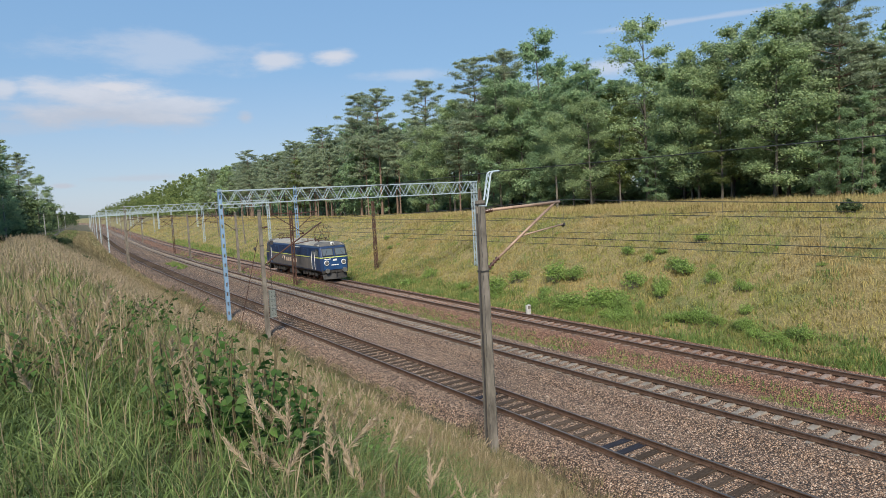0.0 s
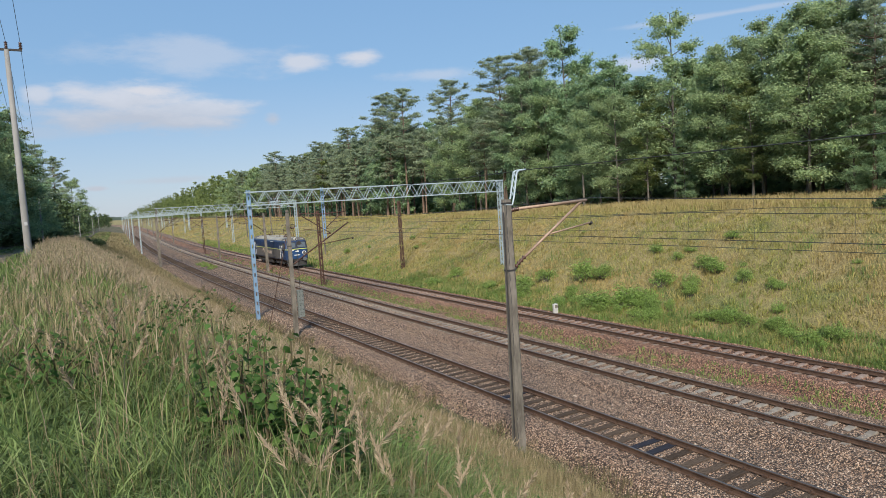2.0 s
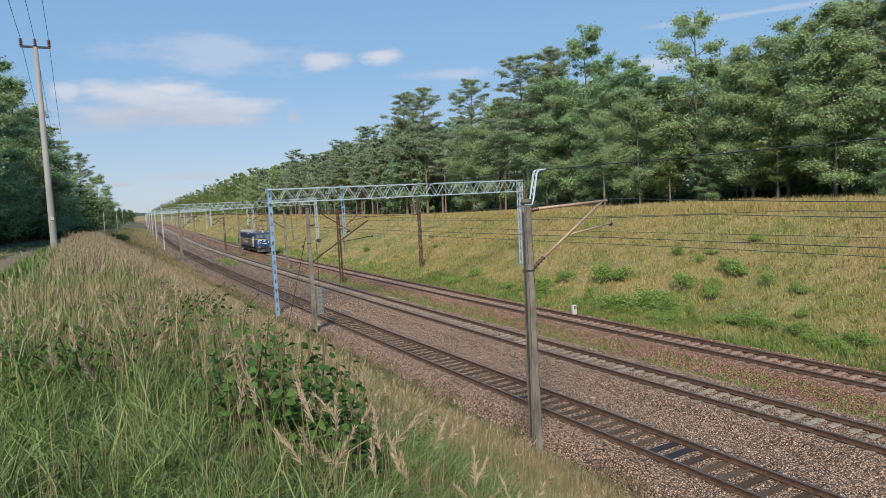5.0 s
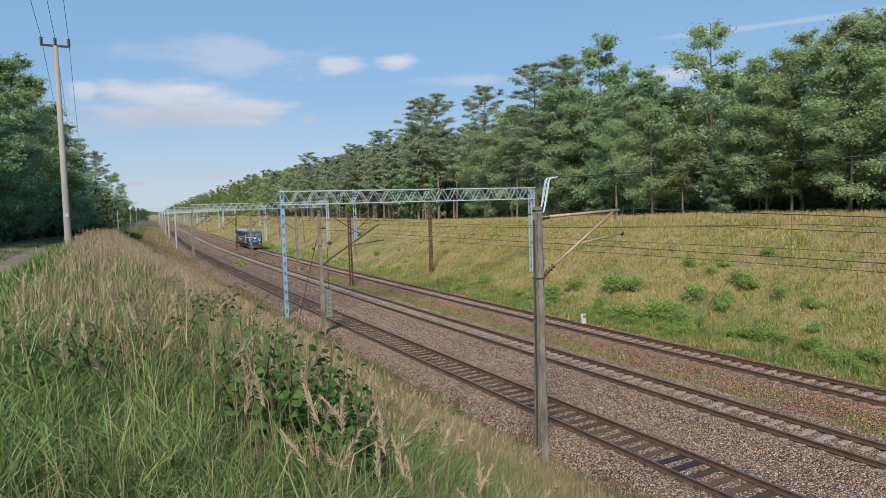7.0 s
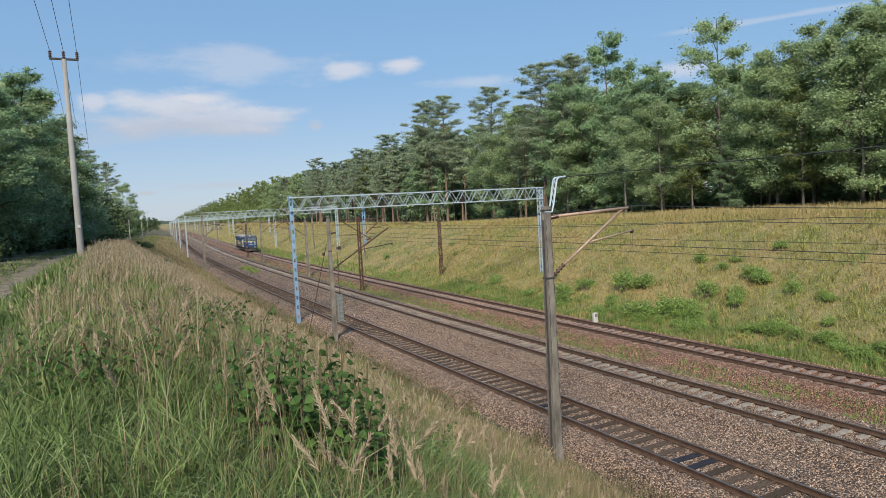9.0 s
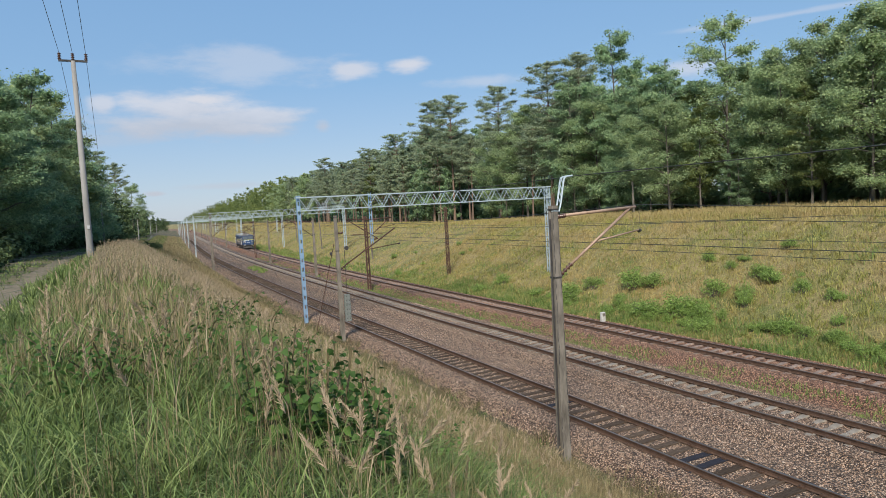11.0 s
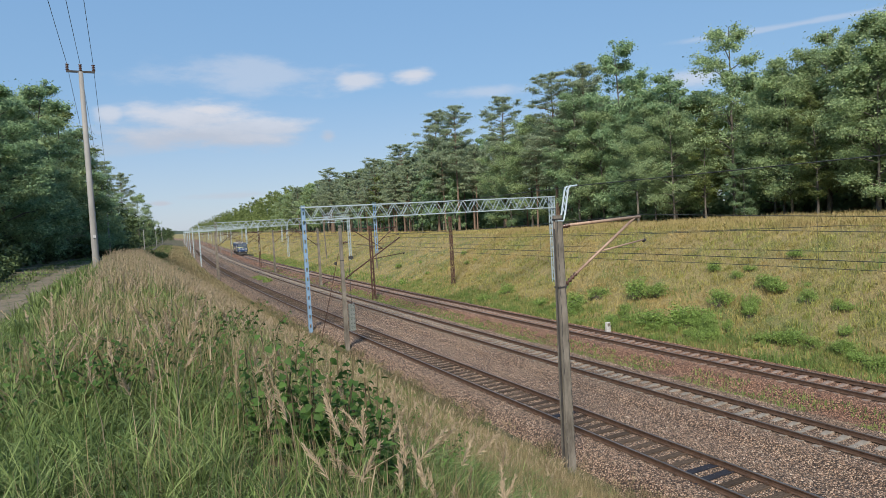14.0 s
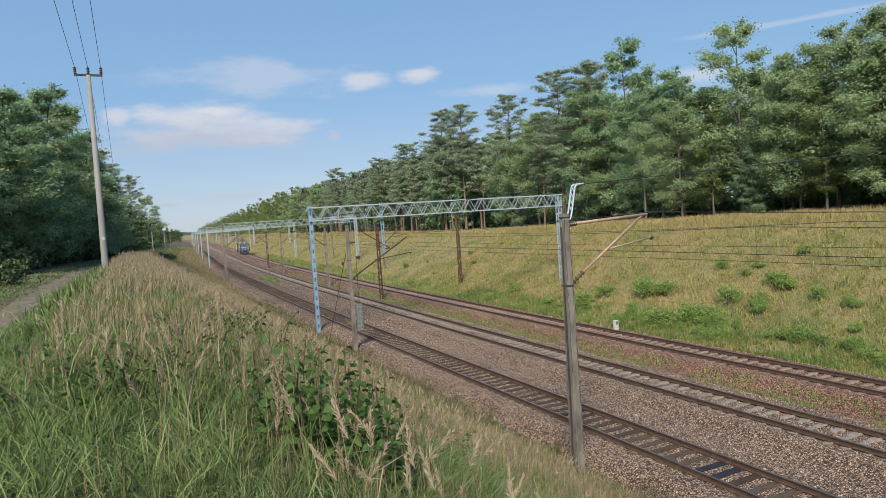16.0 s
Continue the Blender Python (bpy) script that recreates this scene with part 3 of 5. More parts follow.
def build_portal(y, u0, u1, z0=8.1, z1=9.1, near_mat=M_BLUE_STEEL, label="blue-grey steel lattice portal spanning the three tracks"):
    """Two columns, a box truss with zigzag bracing, and drop posts for the wires."""
    portal = thing("catenary_portal", along(0, y), label, "portal", "lattice portals over the tracks")
    g0, g1 = ground_z(u0, y), ground_z(u1, y)
    col = Shape()
    w = 0.2
    for a in (-w / 2, w / 2):
        col.box(u0 + a, 0, (z1 + g0) / 2, 0.07, 0.26, z1 - g0 + 0.3)
    n = 14
    for i in range(n):
        h = g0 + 0.2 + (z1 - g0 - 0.3) * i / (n - 1)
        col.box(u0, -0.125, h, w, 0.02, 0.42)
        col.box(u0, 0.125, h, w, 0.02, 0.42)
    part("column", col, near_mat, portal, "column of battened channels")
    col = Shape()
    for a in (-0.18, 0.18):
        for b in (-0.18, 0.18):
            col.bar((u1 + a, b, g1 - 0.3), (u1 + a, b, z1), 0.07)
    k = 16
    for i in range(k):
        a, b = g1 + (z1 - g1) * i / k, g1 + (z1 - g1) * (i + 1) / k
        s = 0.18 if i % 2 else -0.18
        for b2 in (-0.18, 0.18):
            col.bar((u1 + s, b2, a), (u1 - s, b2, b), 0.035)
            col.bar((u1 + b2, s, a), (u1 + b2, -s, b), 0.035)
    part("column", col, M_PALE_STEEL, portal, "pale lattice column")
    for b in (-0.3, 0.3):
        for z in (z0, z1):
            part("chord", Shape().bar((u0 - 0.2, b, z), (u1 + 0.2, b, z), 0.075), M_PALE_STEEL, portal)
    panels = round((u1 - u0) / 0.62)
    for b in (-0.3, 0.3):
        s = Shape()
        for i in range(panels):
            xa, xb = lerp(u0, u1, i / panels), lerp(u0, u1, (i + 1) / panels)
            lo, hi = (z0, z1) if i % 2 else (z1, z0)
            if y < 150:
                part("brace", Shape().bar((xa, b, lo), (xb, b, hi), 0.045), M_PALE_STEEL, portal)
            else:
                s.bar((xa, b, lo), (xb, b, hi), 0.045)
        if y > 150:
            tagged(part("bracing", s, M_PALE_STEEL, portal), kind="stuff")
    s = Shape()
    for i in range(panels // 2):
        xa, xb = lerp(u0, u1, i * 2 / panels), lerp(u0, u1, (i * 2 + 2) / panels)
        for z in (z0, z1):
            s.bar((xa, -0.3, z), (xb, 0.3, z), 0.03)
            s.bar((xa, -0.3, z), (xa, 0.3, z), 0.03)
    tagged(part("cross_bracing", s, M_PALE_STEEL, portal), kind="stuff")
    return portal


def drop_post(portal, u, z_low, z_high, reach, mat, side=1):
    s = Shape()
    for a in (-0.09, 0.09):
        s.bar((u + a, 0, z_low), (u + a, 0, z_high), 0.06)
    for i in range(8):
        h = lerp(z_low, z_high, (i + 0.5) / 8)
        s.box(u, 0, h, 0.2, 0.05, 0.1)
    part("drop_post", s, mat, portal, "drop post under the truss")
    t = Shape().tube((u + side * 0.5, 0, z_low + 1.9), (u + side * reach, 0, z_low + 2.05), 0.04, 6)
    t.tube((u + side * 0.5, 0, z_low + 0.35), (u + side * (reach - 0.1), 0, z_low + 2.0), 0.04, 6)
    t.tube((u + side * 0.9, 0, z_low + 0.75), (u + side * (reach + 0.25), 0, z_low + 0.8), 0.025, 6)
    part("cantilever", t, M_RUST_STEEL, portal)
    for h in (0.32, 1.88):
        s = Shape()
        insulator(s, (u + side * 0.12, 0, z_low + h), (u + side * 0.52, 0, z_low + h + 0.05))
        part("insulator", s, M_INSULATOR, portal)


near = build_portal(49.3, 12.35, 35.2)
drop_post(near, 18.1, 5.2, 9.25, -1.9, M_BLUE_STEEL)
for py, near_mat in ((114.6, M_CONCRETE), (165, M_PALE_STEEL), (226, M_PALE_STEEL), (286, M_PALE_STEEL), (346, M_PALE_STEEL), (410, M_PALE_STEEL), (490, M_PALE_STEEL), (560, M_PALE_STEEL)):
    p2 = build_portal(py, 12.35, 35.2 if py < 150 else 33.0, near_mat=near_mat, label="pale steel lattice portal farther along the line")
    if py < 300:
        for du in (17.2, 23.2):
            drop_post(p2, du, 5.2, 8.1, 2.8, M_PALE_STEEL)


# ---- overhead wires ----
def run_wire(name, u, heights, y0, y1, r, sag, span):
    """A wire along the line, sagging between supports every span metres."""
    s = Shape()
    pts = []
    y = y0
    while y <= y1:
        f = ((y - 16.3) / span) % 1.0
        z = heights - sag * 4 * f * (1 - f)
        zig = 0.22 * math.cos(math.pi * (y - 16.3) / span)
        pts.append((u + zig + bend(y), y, z))
        y += 2.0 if y < 200 else 12.0
    s.path(pts, r, 5)
    return part(name, s, M_WIRE), pts


def build_wires():
    span = 50.0
    for u, low_z, high_z, sag in ((15.4, 6.1, 7.42, 0.55), (20.4, 5.32, 6.6, 0.3), (26.0, 5.4, 6.45, 0.3)):
        line = thing("overhead_line", pose(0, 0, 0), "thin copper overhead line with hanging droppers above a track", "wire", "overhead lines")
        contact, low = run_wire("contact_wire", u, low_z, -33.7, 600, 0.011, 0.03, span)
        messenger, high = run_wire("messenger_wire", u, high_z, -33.7, 600, 0.012, sag, span)
        drops = Shape()
        for a, b in list(zip(low, high))[1:140:3]:
            drops.tube(a, b, 0.005, 4)
        d = part("dropper", drops, M_WIRE)
        for ob in (contact, messenger, d):
            ob.parent = line
        tagged(d, kind="stuff")
    feeder, _ = run_wire("feeder_wire", 12.95, 8.45, -33.7, 600, 0.013, 0.12, span)
    tagged(feeder, "single feeder wire strung beside the near track", "wire", "overhead lines")


build_wires()
# ---- locomotive ----
M_BLUE = worn("dark_blue_paint", (0.008, 0.02, 0.06), (0.018, 0.042, 0.105), 0.42, 0, 1.5, (1, 1, 0.4), 0.05, (0.05, 0.05, 0.055))
M_FRONT_BLUE = worn("bright_blue_paint", (0.008, 0.035, 0.11), (0.02, 0.065, 0.165), 0.4, 0, 2, (1, 1, 0.5), 0.05)
M_GREY_PANEL = worn("grime_grey_paint", (0.06, 0.058, 0.06), (0.12, 0.108, 0.1), 0.6, 0, 2, (1, 1, 0.4), 0.1)
M_STRIPE = worn("yellow_green_stripe", (0.42, 0.45, 0.08), (0.55, 0.58, 0.14), 0.5, 0, 3)
M_ROOF = worn("pale_roof_paint", (0.2, 0.19, 0.16), (0.34, 0.32, 0.27), 0.7, 0, 1.5, (1, 0.5, 1), 0.1, (0.14, 0.12, 0.1))
M_CREAM = worn("cream_paint", (0.36, 0.27, 0.2), (0.5, 0.4, 0.32), 0.6, 0, 4)
M_HOOD = worn("soot_grey_roof_paint", (0.055, 0.055, 0.055), (0.12, 0.115, 0.11), 0.7, 0, 2)
M_WHITE = worn("white_paint", (0.6, 0.6, 0.58), (0.75, 0.75, 0.73), 0.5, 0, 4)
M_STEEL = worn("worn_steel", (0.2, 0.2, 0.2), (0.35, 0.34, 0.32), 0.4, 0.8, 5)
M_GLASS = material("dark_cab_glass", (0.09, 0.11, 0.125), 0.06)
M_LENS = material("lamp_lens", (0.12, 0.12, 0.12), 0.12)


def ring(hw, hl, z, c=0.18):
    return [(hw, -hl + c, z), (hw, hl - c, z), (hw - c, hl, z), (-hw + c, hl, z), (-hw, hl - c, z), (-hw, -hl + c, z), (-hw + c, -hl, z), (hw - c, -hl, z)]


def loft(levels, c=0.18):
    s = Shape()
    verts, faces = [], []
    for hw, hl, z in levels:
        verts += ring(hw, hl, z, c)
    n = 8
    for k in range(len(levels) - 1):
        o = k * n
        faces += [(o + i, o + (i + 1) % n, o + n + (i + 1) % n, o + n + i) for i in range(n)]
    faces += [tuple(range(n))[::-1], tuple(range(len(verts) - n, len(verts)))]
    return s.add(verts, faces)


def pantograph(loco, y, head, direction):
    p = Shape()
    base = 4.02
    for x in (-0.55, 0.55):
        p.bar((x, y - 0.6, base), (x, y + 0.6, base), 0.05)
        for yy in (-0.5, 0.5):
            p.tube((x, y + yy, base - 0.25), (x, y + yy, base), 0.06, 8)
    mid = (base + head) / 2
    for x in (-0.5, 0.5):
        for d in (-1, 1):
            p.tube((x, y + d * 0.35, base + 0.05), (x * 0.9, y + d * 1.05, mid), 0.03, 6)
            p.tube((x * 0.9, y + d * 1.05, mid), (x * 0.75, y + d * 0.1, head - 0.1), 0.025, 6)
    for d in (-0.35, 0.35):
        p.bar((-0.55, y + d, base), (0.55, y + d, base), 0.05)
    for d in (-1.05, 1.05):
        p.bar((-0.45, y + d, mid), (0.45, y + d, mid), 0.04)
    for d in (-0.1, 0.1):
        p.bar((-0.38, y + d, head - 0.1), (0.38, y + d, head - 0.1), 0.04)
    ob = part("pantograph", p, M_RUST_STEEL, loco, "rust-red diamond pantograph")
    strip = Shape()
    for d in (-0.16, 0.16):
        strip.path([(-0.98, y + d, head - 0.28), (-0.8, y + d, head - 0.06), (-0.55, y + d, head), (0.55, y + d, head), (0.8, y + d, head - 0.06), (0.98, y + d, head - 0.28)], 0.026, 6)
    part("contact_strip", strip, M_DARK, ob)


def build_loco():
    loco = thing("electric_locomotive", along(TRACKS[2], 70), "dark blue electric locomotive with yellow-green stripe and pale roof", "locomotive")
    body = loft([(1.42, 9.02, 0.98), (1.49, 9.1, 1.1), (1.5, 9.15, 2.32), (1.49, 9.12, 2.45), (1.45, 8.8, 3.38), (1.36, 8.68, 3.56)])
    part("body", body, M_BLUE, loco, bevel=0.03)
    roof = loft([(1.37, 8.69, 3.55), (1.22, 8.55, 3.74), (0.85, 8.3, 3.87), (0.4, 8, 3.93)])
    part("roof", roof, M_ROOF, loco, "pale cream-grey roof with soot stains", bevel=0.02)
    part("stripe", loft([(1.506, 9.156, 2.36), (1.504, 9.145, 2.44)]), M_STRIPE, loco)
    for sx in (-1, 1):
        s = Shape().box(sx * 1.503, 0, 1.72, 0.012, 13.2, 1.1)
        part("side_panel", s, M_GREY_PANEL, loco)
        for y in (-4.8, -2.4, 0.0, 2.4, 4.8):
            g = Shape().box(sx * 1.49, y, 2.9, 0.05, 1.5, 0.62)
            for k in range(7):
                g.box(sx * 1.512, y, 2.66 + k * 0.08, 0.02, 1.4, 0.03)
            part("louvre", g, M_BLUE, loco)
        for y in (-1, 1):
            part("cab_window", Shape().box(sx * 1.47, y * 8.05, 2.85, 0.05, 0.72, 0.6), M_GLASS, loco)
            fr = Shape()
            for dz in (-0.34, 0.34):
                fr.box(sx * 1.48, y * 8.05, 2.85 + dz, 0.06, 0.84, 0.06)
                fr.box(sx * 1.48, y * 8.05 + dz * 1.12, 2.85, 0.06, 0.06, 0.64)
            part("window_frame", fr, M_DARK, loco)
            door = part("cab_door", Shape().box(sx * 1.497, y * 7.2, 2.15, 0.02, 0.66, 1.95), M_BLUE, loco)
            part("door_window", Shape().box(sx * 1.49, y * 7.2, 2.82, 0.05, 0.42, 0.5), M_GLASS, door)
            for d in (-0.42, 0.42):
                rail = Shape().tube((sx * 1.56, y * 7.2 + d, 1.15), (sx * 1.56, y * 7.2 + d, 2.95), 0.022, 6)
                part("handrail", rail, M_WHITE, loco)
        # side lettering as bars, and a round mark
        for k, w in enumerate((0.5, 0.42, 0.5, 0.4, 0.5, 0.42)):
            part("lettering_bar", Shape().box(sx * 1.513, sx * (k * 0.62 - 1.3), 1.84, 0.008, w, 0.4), M_CREAM, loco)
        mark = Shape()
        for k in range(20):
            a, b = math.tau * k / 26, math.tau * (k + 1) / 26
            mark.bar((sx * 1.513, sx * -2.35 + 0.34 * math.cos(a), 1.9 + 0.34 * math.sin(a)), (sx * 1.513, sx * -2.35 + 0.34 * math.cos(b), 1.9 + 0.34 * math.sin(b)), 0.13, 0.012)
        part("round_mark", mark, M_CREAM, loco, "broken cream ring painted on the side")
        part("lettering_bar", Shape().box(sx * 1.51, -2.6, 3.33, 0.012, 1.5, 0.09), M_WHITE, loco)
    for e in (-1, 1):
        hood = Shape()
        hood.add([(-1.38, e * 8.72, 3.52), (1.38, e * 8.72, 3.52), (1.2, e * 8.6, 3.76), (0.82, e * 8.4, 3.9), (-0.82, e * 8.4, 3.9), (-1.2, e * 8.6, 3.76),
                  (-1.4, e * 7.0, 3.52), (1.4, e * 7.0, 3.52), (1.24, e * 7.0, 3.77), (0.86, e * 7.0, 3.905), (-0.86, e * 7.0, 3.905), (-1.24, e * 7.0, 3.77)],
                 [(0, 1, 2, 3, 4, 5), (6, 11, 10, 9, 8, 7), (1, 7, 8, 2), (2, 8, 9, 3), (3, 9, 10, 4), (4, 10, 11, 5), (5, 11, 6, 0), (0, 6, 7, 1)])
        part("cab_hood", hood, M_HOOD, loco, "soot-grey roof over the cab")
        nose = Shape().box(0, e * 9.156, 1.72, 2.5, 0.016, 1.15)
        part("nose_panel", nose, M_FRONT_BLUE, loco, "bright blue end panel")
        lean = Matrix.Rotation(e * 0.33, 4, "X")
        for x in (-0.68, 0.68):
            m = Matrix.Translation((x, e * 8.985, 2.93)) @ lean
            pane = part("windscreen", Shape().box(0, 0, 0, 1.06, 0.05, 0.68), M_GLASS, loco, m=m)
            fr = Shape()
            for dz in (-0.36, 0.36):
                fr.box(0, e * 0.015, dz, 1.2, 0.05, 0.05)
            for dx in (-0.56, 0.56):
                fr.box(dx, e * 0.015, 0, 0.05, 0.05, 0.72)
            part("window_frame", fr, M_DARK, pane)
            part("wiper", Shape().bar((0.3 * (1 if x > 0 else -1), e * 0.05, -0.34), (0.0, e * 0.05, 0.22), 0.025), M_DARK, pane)
        for x in (-0.92, 0.92):
            lamp = part("headlight", Shape().tube((x, e * 9.15, 1.86), (x, e * 9.27, 1.86), 0.25, 20), M_WHITE, loco, "large round white headlight")
            part("lens", Shape().lathe([(0.17, 0), (0.14, 0.03), (0.06, 0.05)], 16, Matrix.Translation((x, e * 9.265, 1.86)) @ Matrix.Rotation(-e * math.pi / 2, 4, "X")), M_LENS, lamp)
            part("bezel", Shape().lathe([(0.17, 0.0), (0.19, 0.02), (0.2, 0.0)], 16, Matrix.Translation((x, e * 9.27, 1.86)) @ Matrix.Rotation(-e * math.pi / 2, 4, "X")), M_DARK, lamp)
            b = part("buffer", Shape().tube((x, e * 9, 1.06), (x, e * 9.35, 1.06), 0.12, 12), M_DARK, loco)
            part("buffer_plate", Shape().tube((x, e * 9.35, 1.06), (x, e * 9.45, 1.06), 0.25, 16, 0.23), M_STEEL, b)
        top = part("roof_lamp", Shape().tube((0, e * 8.5, 3.72), (0, e * 8.85, 3.72), 0.17, 16), M_WHITE, loco, "round lamp above the windscreen")
        part("lens", Shape().tube((0, e * 8.85, 3.72), (0, e * 8.87, 3.72), 0.13, 16), M_LENS, top)
        part("end_mark", Shape().box(0, e * 9.17, 2.1, 0.42, 0.012, 0.14).box(0.1, e * 9.172, 2.17, 0.2, 0.012, 0.1), M_WHITE, loco)
        part("plate_bar", Shape().box(0, e * 9.17, 1.62, 0.8, 0.012, 0.09), M_WHITE, loco)
        part("plate_bar", Shape().box(-0.75, e * 9.16, 2.24, 0.7, 0.012, 0.08), M_WHITE, loco)
        beam = Shape().box(0, e * 8.98, 1.02, 2.75, 0.2, 0.38)
        part("buffer_beam", beam, M_DARK, loco)
        part("coupler", Shape().box(0, e * 9.2, 1.0, 0.16, 0.3, 0.2).tube((0.05, e * 9.32, 0.92), (0.05, e * 9.3, 0.45), 0.04, 6), M_DARK, loco)
        plow = Shape().add([(-1.3, e * 8.9, 0.75), (1.3, e * 8.9, 0.75), (1.25, e * 9.05, 0.22), (0, e * 9.32, 0.2), (-1.25, e * 9.05, 0.22), (0, e * 9.1, 0.75)], [(0, 5, 3, 4), (5, 1, 2, 3)])
        plow.add([(-1.3, e * 8.86, 0.75), (1.3, e * 8.86, 0.75), (1.25, e * 9.01, 0.22), (0, e * 9.28, 0.2), (-1.25, e * 9.01, 0.22), (0, e * 9.06, 0.75)], [(4, 3, 5, 0), (3, 2, 1, 5)])
        part("snow_plough", plow, M_DARK, loco)
        for x in (-1.2, 1.2):
            st = Shape().box(x, e * 8.8, 0.62, 0.3, 0.3, 0.04).box(x, e * 8.8, 0.9, 0.04, 0.3, 0.5)
            part("step", st, M_DARK, loco)
    under = loft([(1.1, 8.8, 0.7), (1.3, 8.9, 0.99)])
    part("underframe", under, M_DARK, loco)
    tank = Shape().box(-0.95, 0, 0.62, 0.6, 2.6, 0.6, chamfer=0.1).box(0.95, 0, 0.62, 0.6, 2.6, 0.6, chamfer=0.1)
    part("equipment_box", tank, M_DARK, loco)
    wheels = []
    for by in (-5.1, 5.1):
        bogie = Shape()
        for sx in (-1, 1):
            bogie.box(sx * 1.08, by, 0.72, 0.16, 4.9, 0.3)
            for wy in (-1.75, 0.0, 1.75):
                bogie.box(sx * 1.12, by + wy, 0.62, 0.3, 0.42, 0.42)
                bogie.tube((sx * 1.14, by + wy * 0.5 + 0.1, 0.45), (sx * 1.14, by + wy * 0.5 + 0.1, 0.95), 0.13, 10)
        bo = part("bogie", bogie, M_DARK, loco)
        for wy in (-1.75, 0.0, 1.75):
            w = Shape().tube((-0.8, 0, 0), (0.8, 0, 0), 0.09, 10)
            for sx in (-1, 1):
                w.tube((sx * 0.68, 0, 0), (sx * 0.81, 0, 0), 0.625, 28)
                w.tube((sx * 0.66, 0, 0), (sx * 0.69, 0, 0), 0.655, 28)
                for k in range(6):
                    a = math.tau * k / 6
                    w.tube((sx * 0.81, 0.38 * math.cos(a), 0.38 * math.sin(a)), (sx * 0.83, 0.38 * math.cos(a), 0.38 * math.sin(a)), 0.08, 8)
            wo = part("wheelset", w, M_RUST_STEEL, loco, m=pose(0, by + wy, 0.627))
            wheels.append((wo, by + wy))
    pantograph(loco, -6.0, 5.6, 1)
    pantograph(loco, 6.0, 4.55, 1)
    for y in (-1.8, 0.0, 1.8):
        part("roof_hatch", Shape().box(0, y, 3.98, 1.1, 1.3, 0.14, chamfer=0.06), M_ROOF, loco)
    for y in (-2.9, 2.9):
        for x in (-0.4, 0.4):
            s = Shape()
            insulator(s, (x, y, 3.9), (x, y, 4.25))
            part("roof_insulator", s, M_INSULATOR, loco)
    part("roof_cable", Shape().path([(0.4, -4.2, 4.1), (0.4, -2.9, 4.26), (0.4, 0, 4.28), (0.4, 2.9, 4.26), (0.4, 4.2, 4.1)], 0.02), M_WIRE, loco)
    return loco, wheels


loco, loco_wheels = build_loco()


def loco_y(t):
    """Where the locomotive's middle stands along the line at t seconds, rolling away."""
    return 60.7 + 9.2 + 11.1 * t - 0.055 * t * t


# ---- poles of the wayside power line ----
M_STONE_PLATE = worn("faded_plate", (0.3, 0.3, 0.3), (0.42, 0.42, 0.42), 0.6, 0, 8)


def power_pole(x, y, z, height, arm, name_label):
    pole = thing("power_pole", pose(x, y, z), name_label, "pole", "wayside power poles")
    s = Shape().lathe([(0.2, -0.3), (0.19, 0.6), (0.175, 0.9), (0.11, height)], 14)
    part("shaft", s, M_POLE_CONC, pole, smooth_shade=True)
    part("crossarm", Shape().box(0, 0, height, arm * 2 + 0.12, 0.1, 0.1), M_DARK, pole)
    for a in (-arm, 0, arm):
        s = Shape()
        insulator(s, (a, 0, height + 0.05), (a, 0, height + 0.42), 0.09)
        part("insulator", s, M_INSULATOR, pole, smooth_shade=True)
    part("number_plate", Shape().box(0.02, -0.19, 1.9, 0.14, 0.02, 0.18), M_STONE_PLATE, pole)
    return (x, y, z + height + 0.42, arm)


pole_heads = [power_pole(-1.06, 40, 5.85, 10.75, 0.62, "tall pale concrete power pole with three insulators")]
for px, py, pz, ph in ((-1.3, 150, 3.8, 9.0), (9.8, 285, 0.9, 9.0), (20, 400, 0.6, 9.0), (30, 520, 0.6, 9)):
    pole_heads.append(power_pole(px, py, pz, ph, 0.8, "slim concrete power pole beside the wood edge"))


def power_wires():
    ends = [(-1.2, -30, 19.0, 0.62)] + pole_heads
    for k in (-1, 0, 1):
        s = Shape()
        for a, b in zip(ends, ends[1:]):
            pts = []
            for i in range(17):
                t = i / 16
                sag = (0.7 if a[1] < 0 else 1.6) * 4 * t * (1 - t)
                pts.append((lerp(a[0] + k * a[3], b[0] + k * b[3], t), lerp(a[1], b[1], t), lerp(a[2], b[2], t) - sag))
            s.path(pts, 0.012, 5)
        line = part("power_line", s, M_WIRE)
        tagged(line, "thin power line wire strung between wayside poles", "wire", "power line wires")


power_wires()


M_STONE = worn("pale_marker_stone", (0.3, 0.29, 0.27), (0.5, 0.49, 0.46), 0.9, 0, 8)


def small_posts():
    z = ground_z(27.3, 32.4)
    stone = thing("kilometre_stone", along(27.5, 32.4, z), "short white stone marker beside the far track", "marker")
    part("block", Shape().box(0, 0, 0.3, 0.32, 0.22, 0.62, chamfer=0.03), M_STONE, stone, bevel=0.02)
    part("plate", Shape().box(0, -0.115, 0.45, 0.2, 0.012, 0.2), M_CONCRETE, stone)
    for u, y, h in ((53.0, 56.6, 4.0), (33.5, 93, 5.5), (34.5, 128, 6.0), (36, 160, 6.0)):
        post = thing("old_post", along(u, y, ground_z(u, y)), "grey weathered post standing in the bank grass", "post", "old posts on the bank")
        part("shaft", Shape().lathe([(0.14, -0.3), (0.12, h * 0.5), (0.09, h)], 8), M_CONCRETE, post, m=pose(0, 0, 0, 2, -2.5, 0))


small_posts()
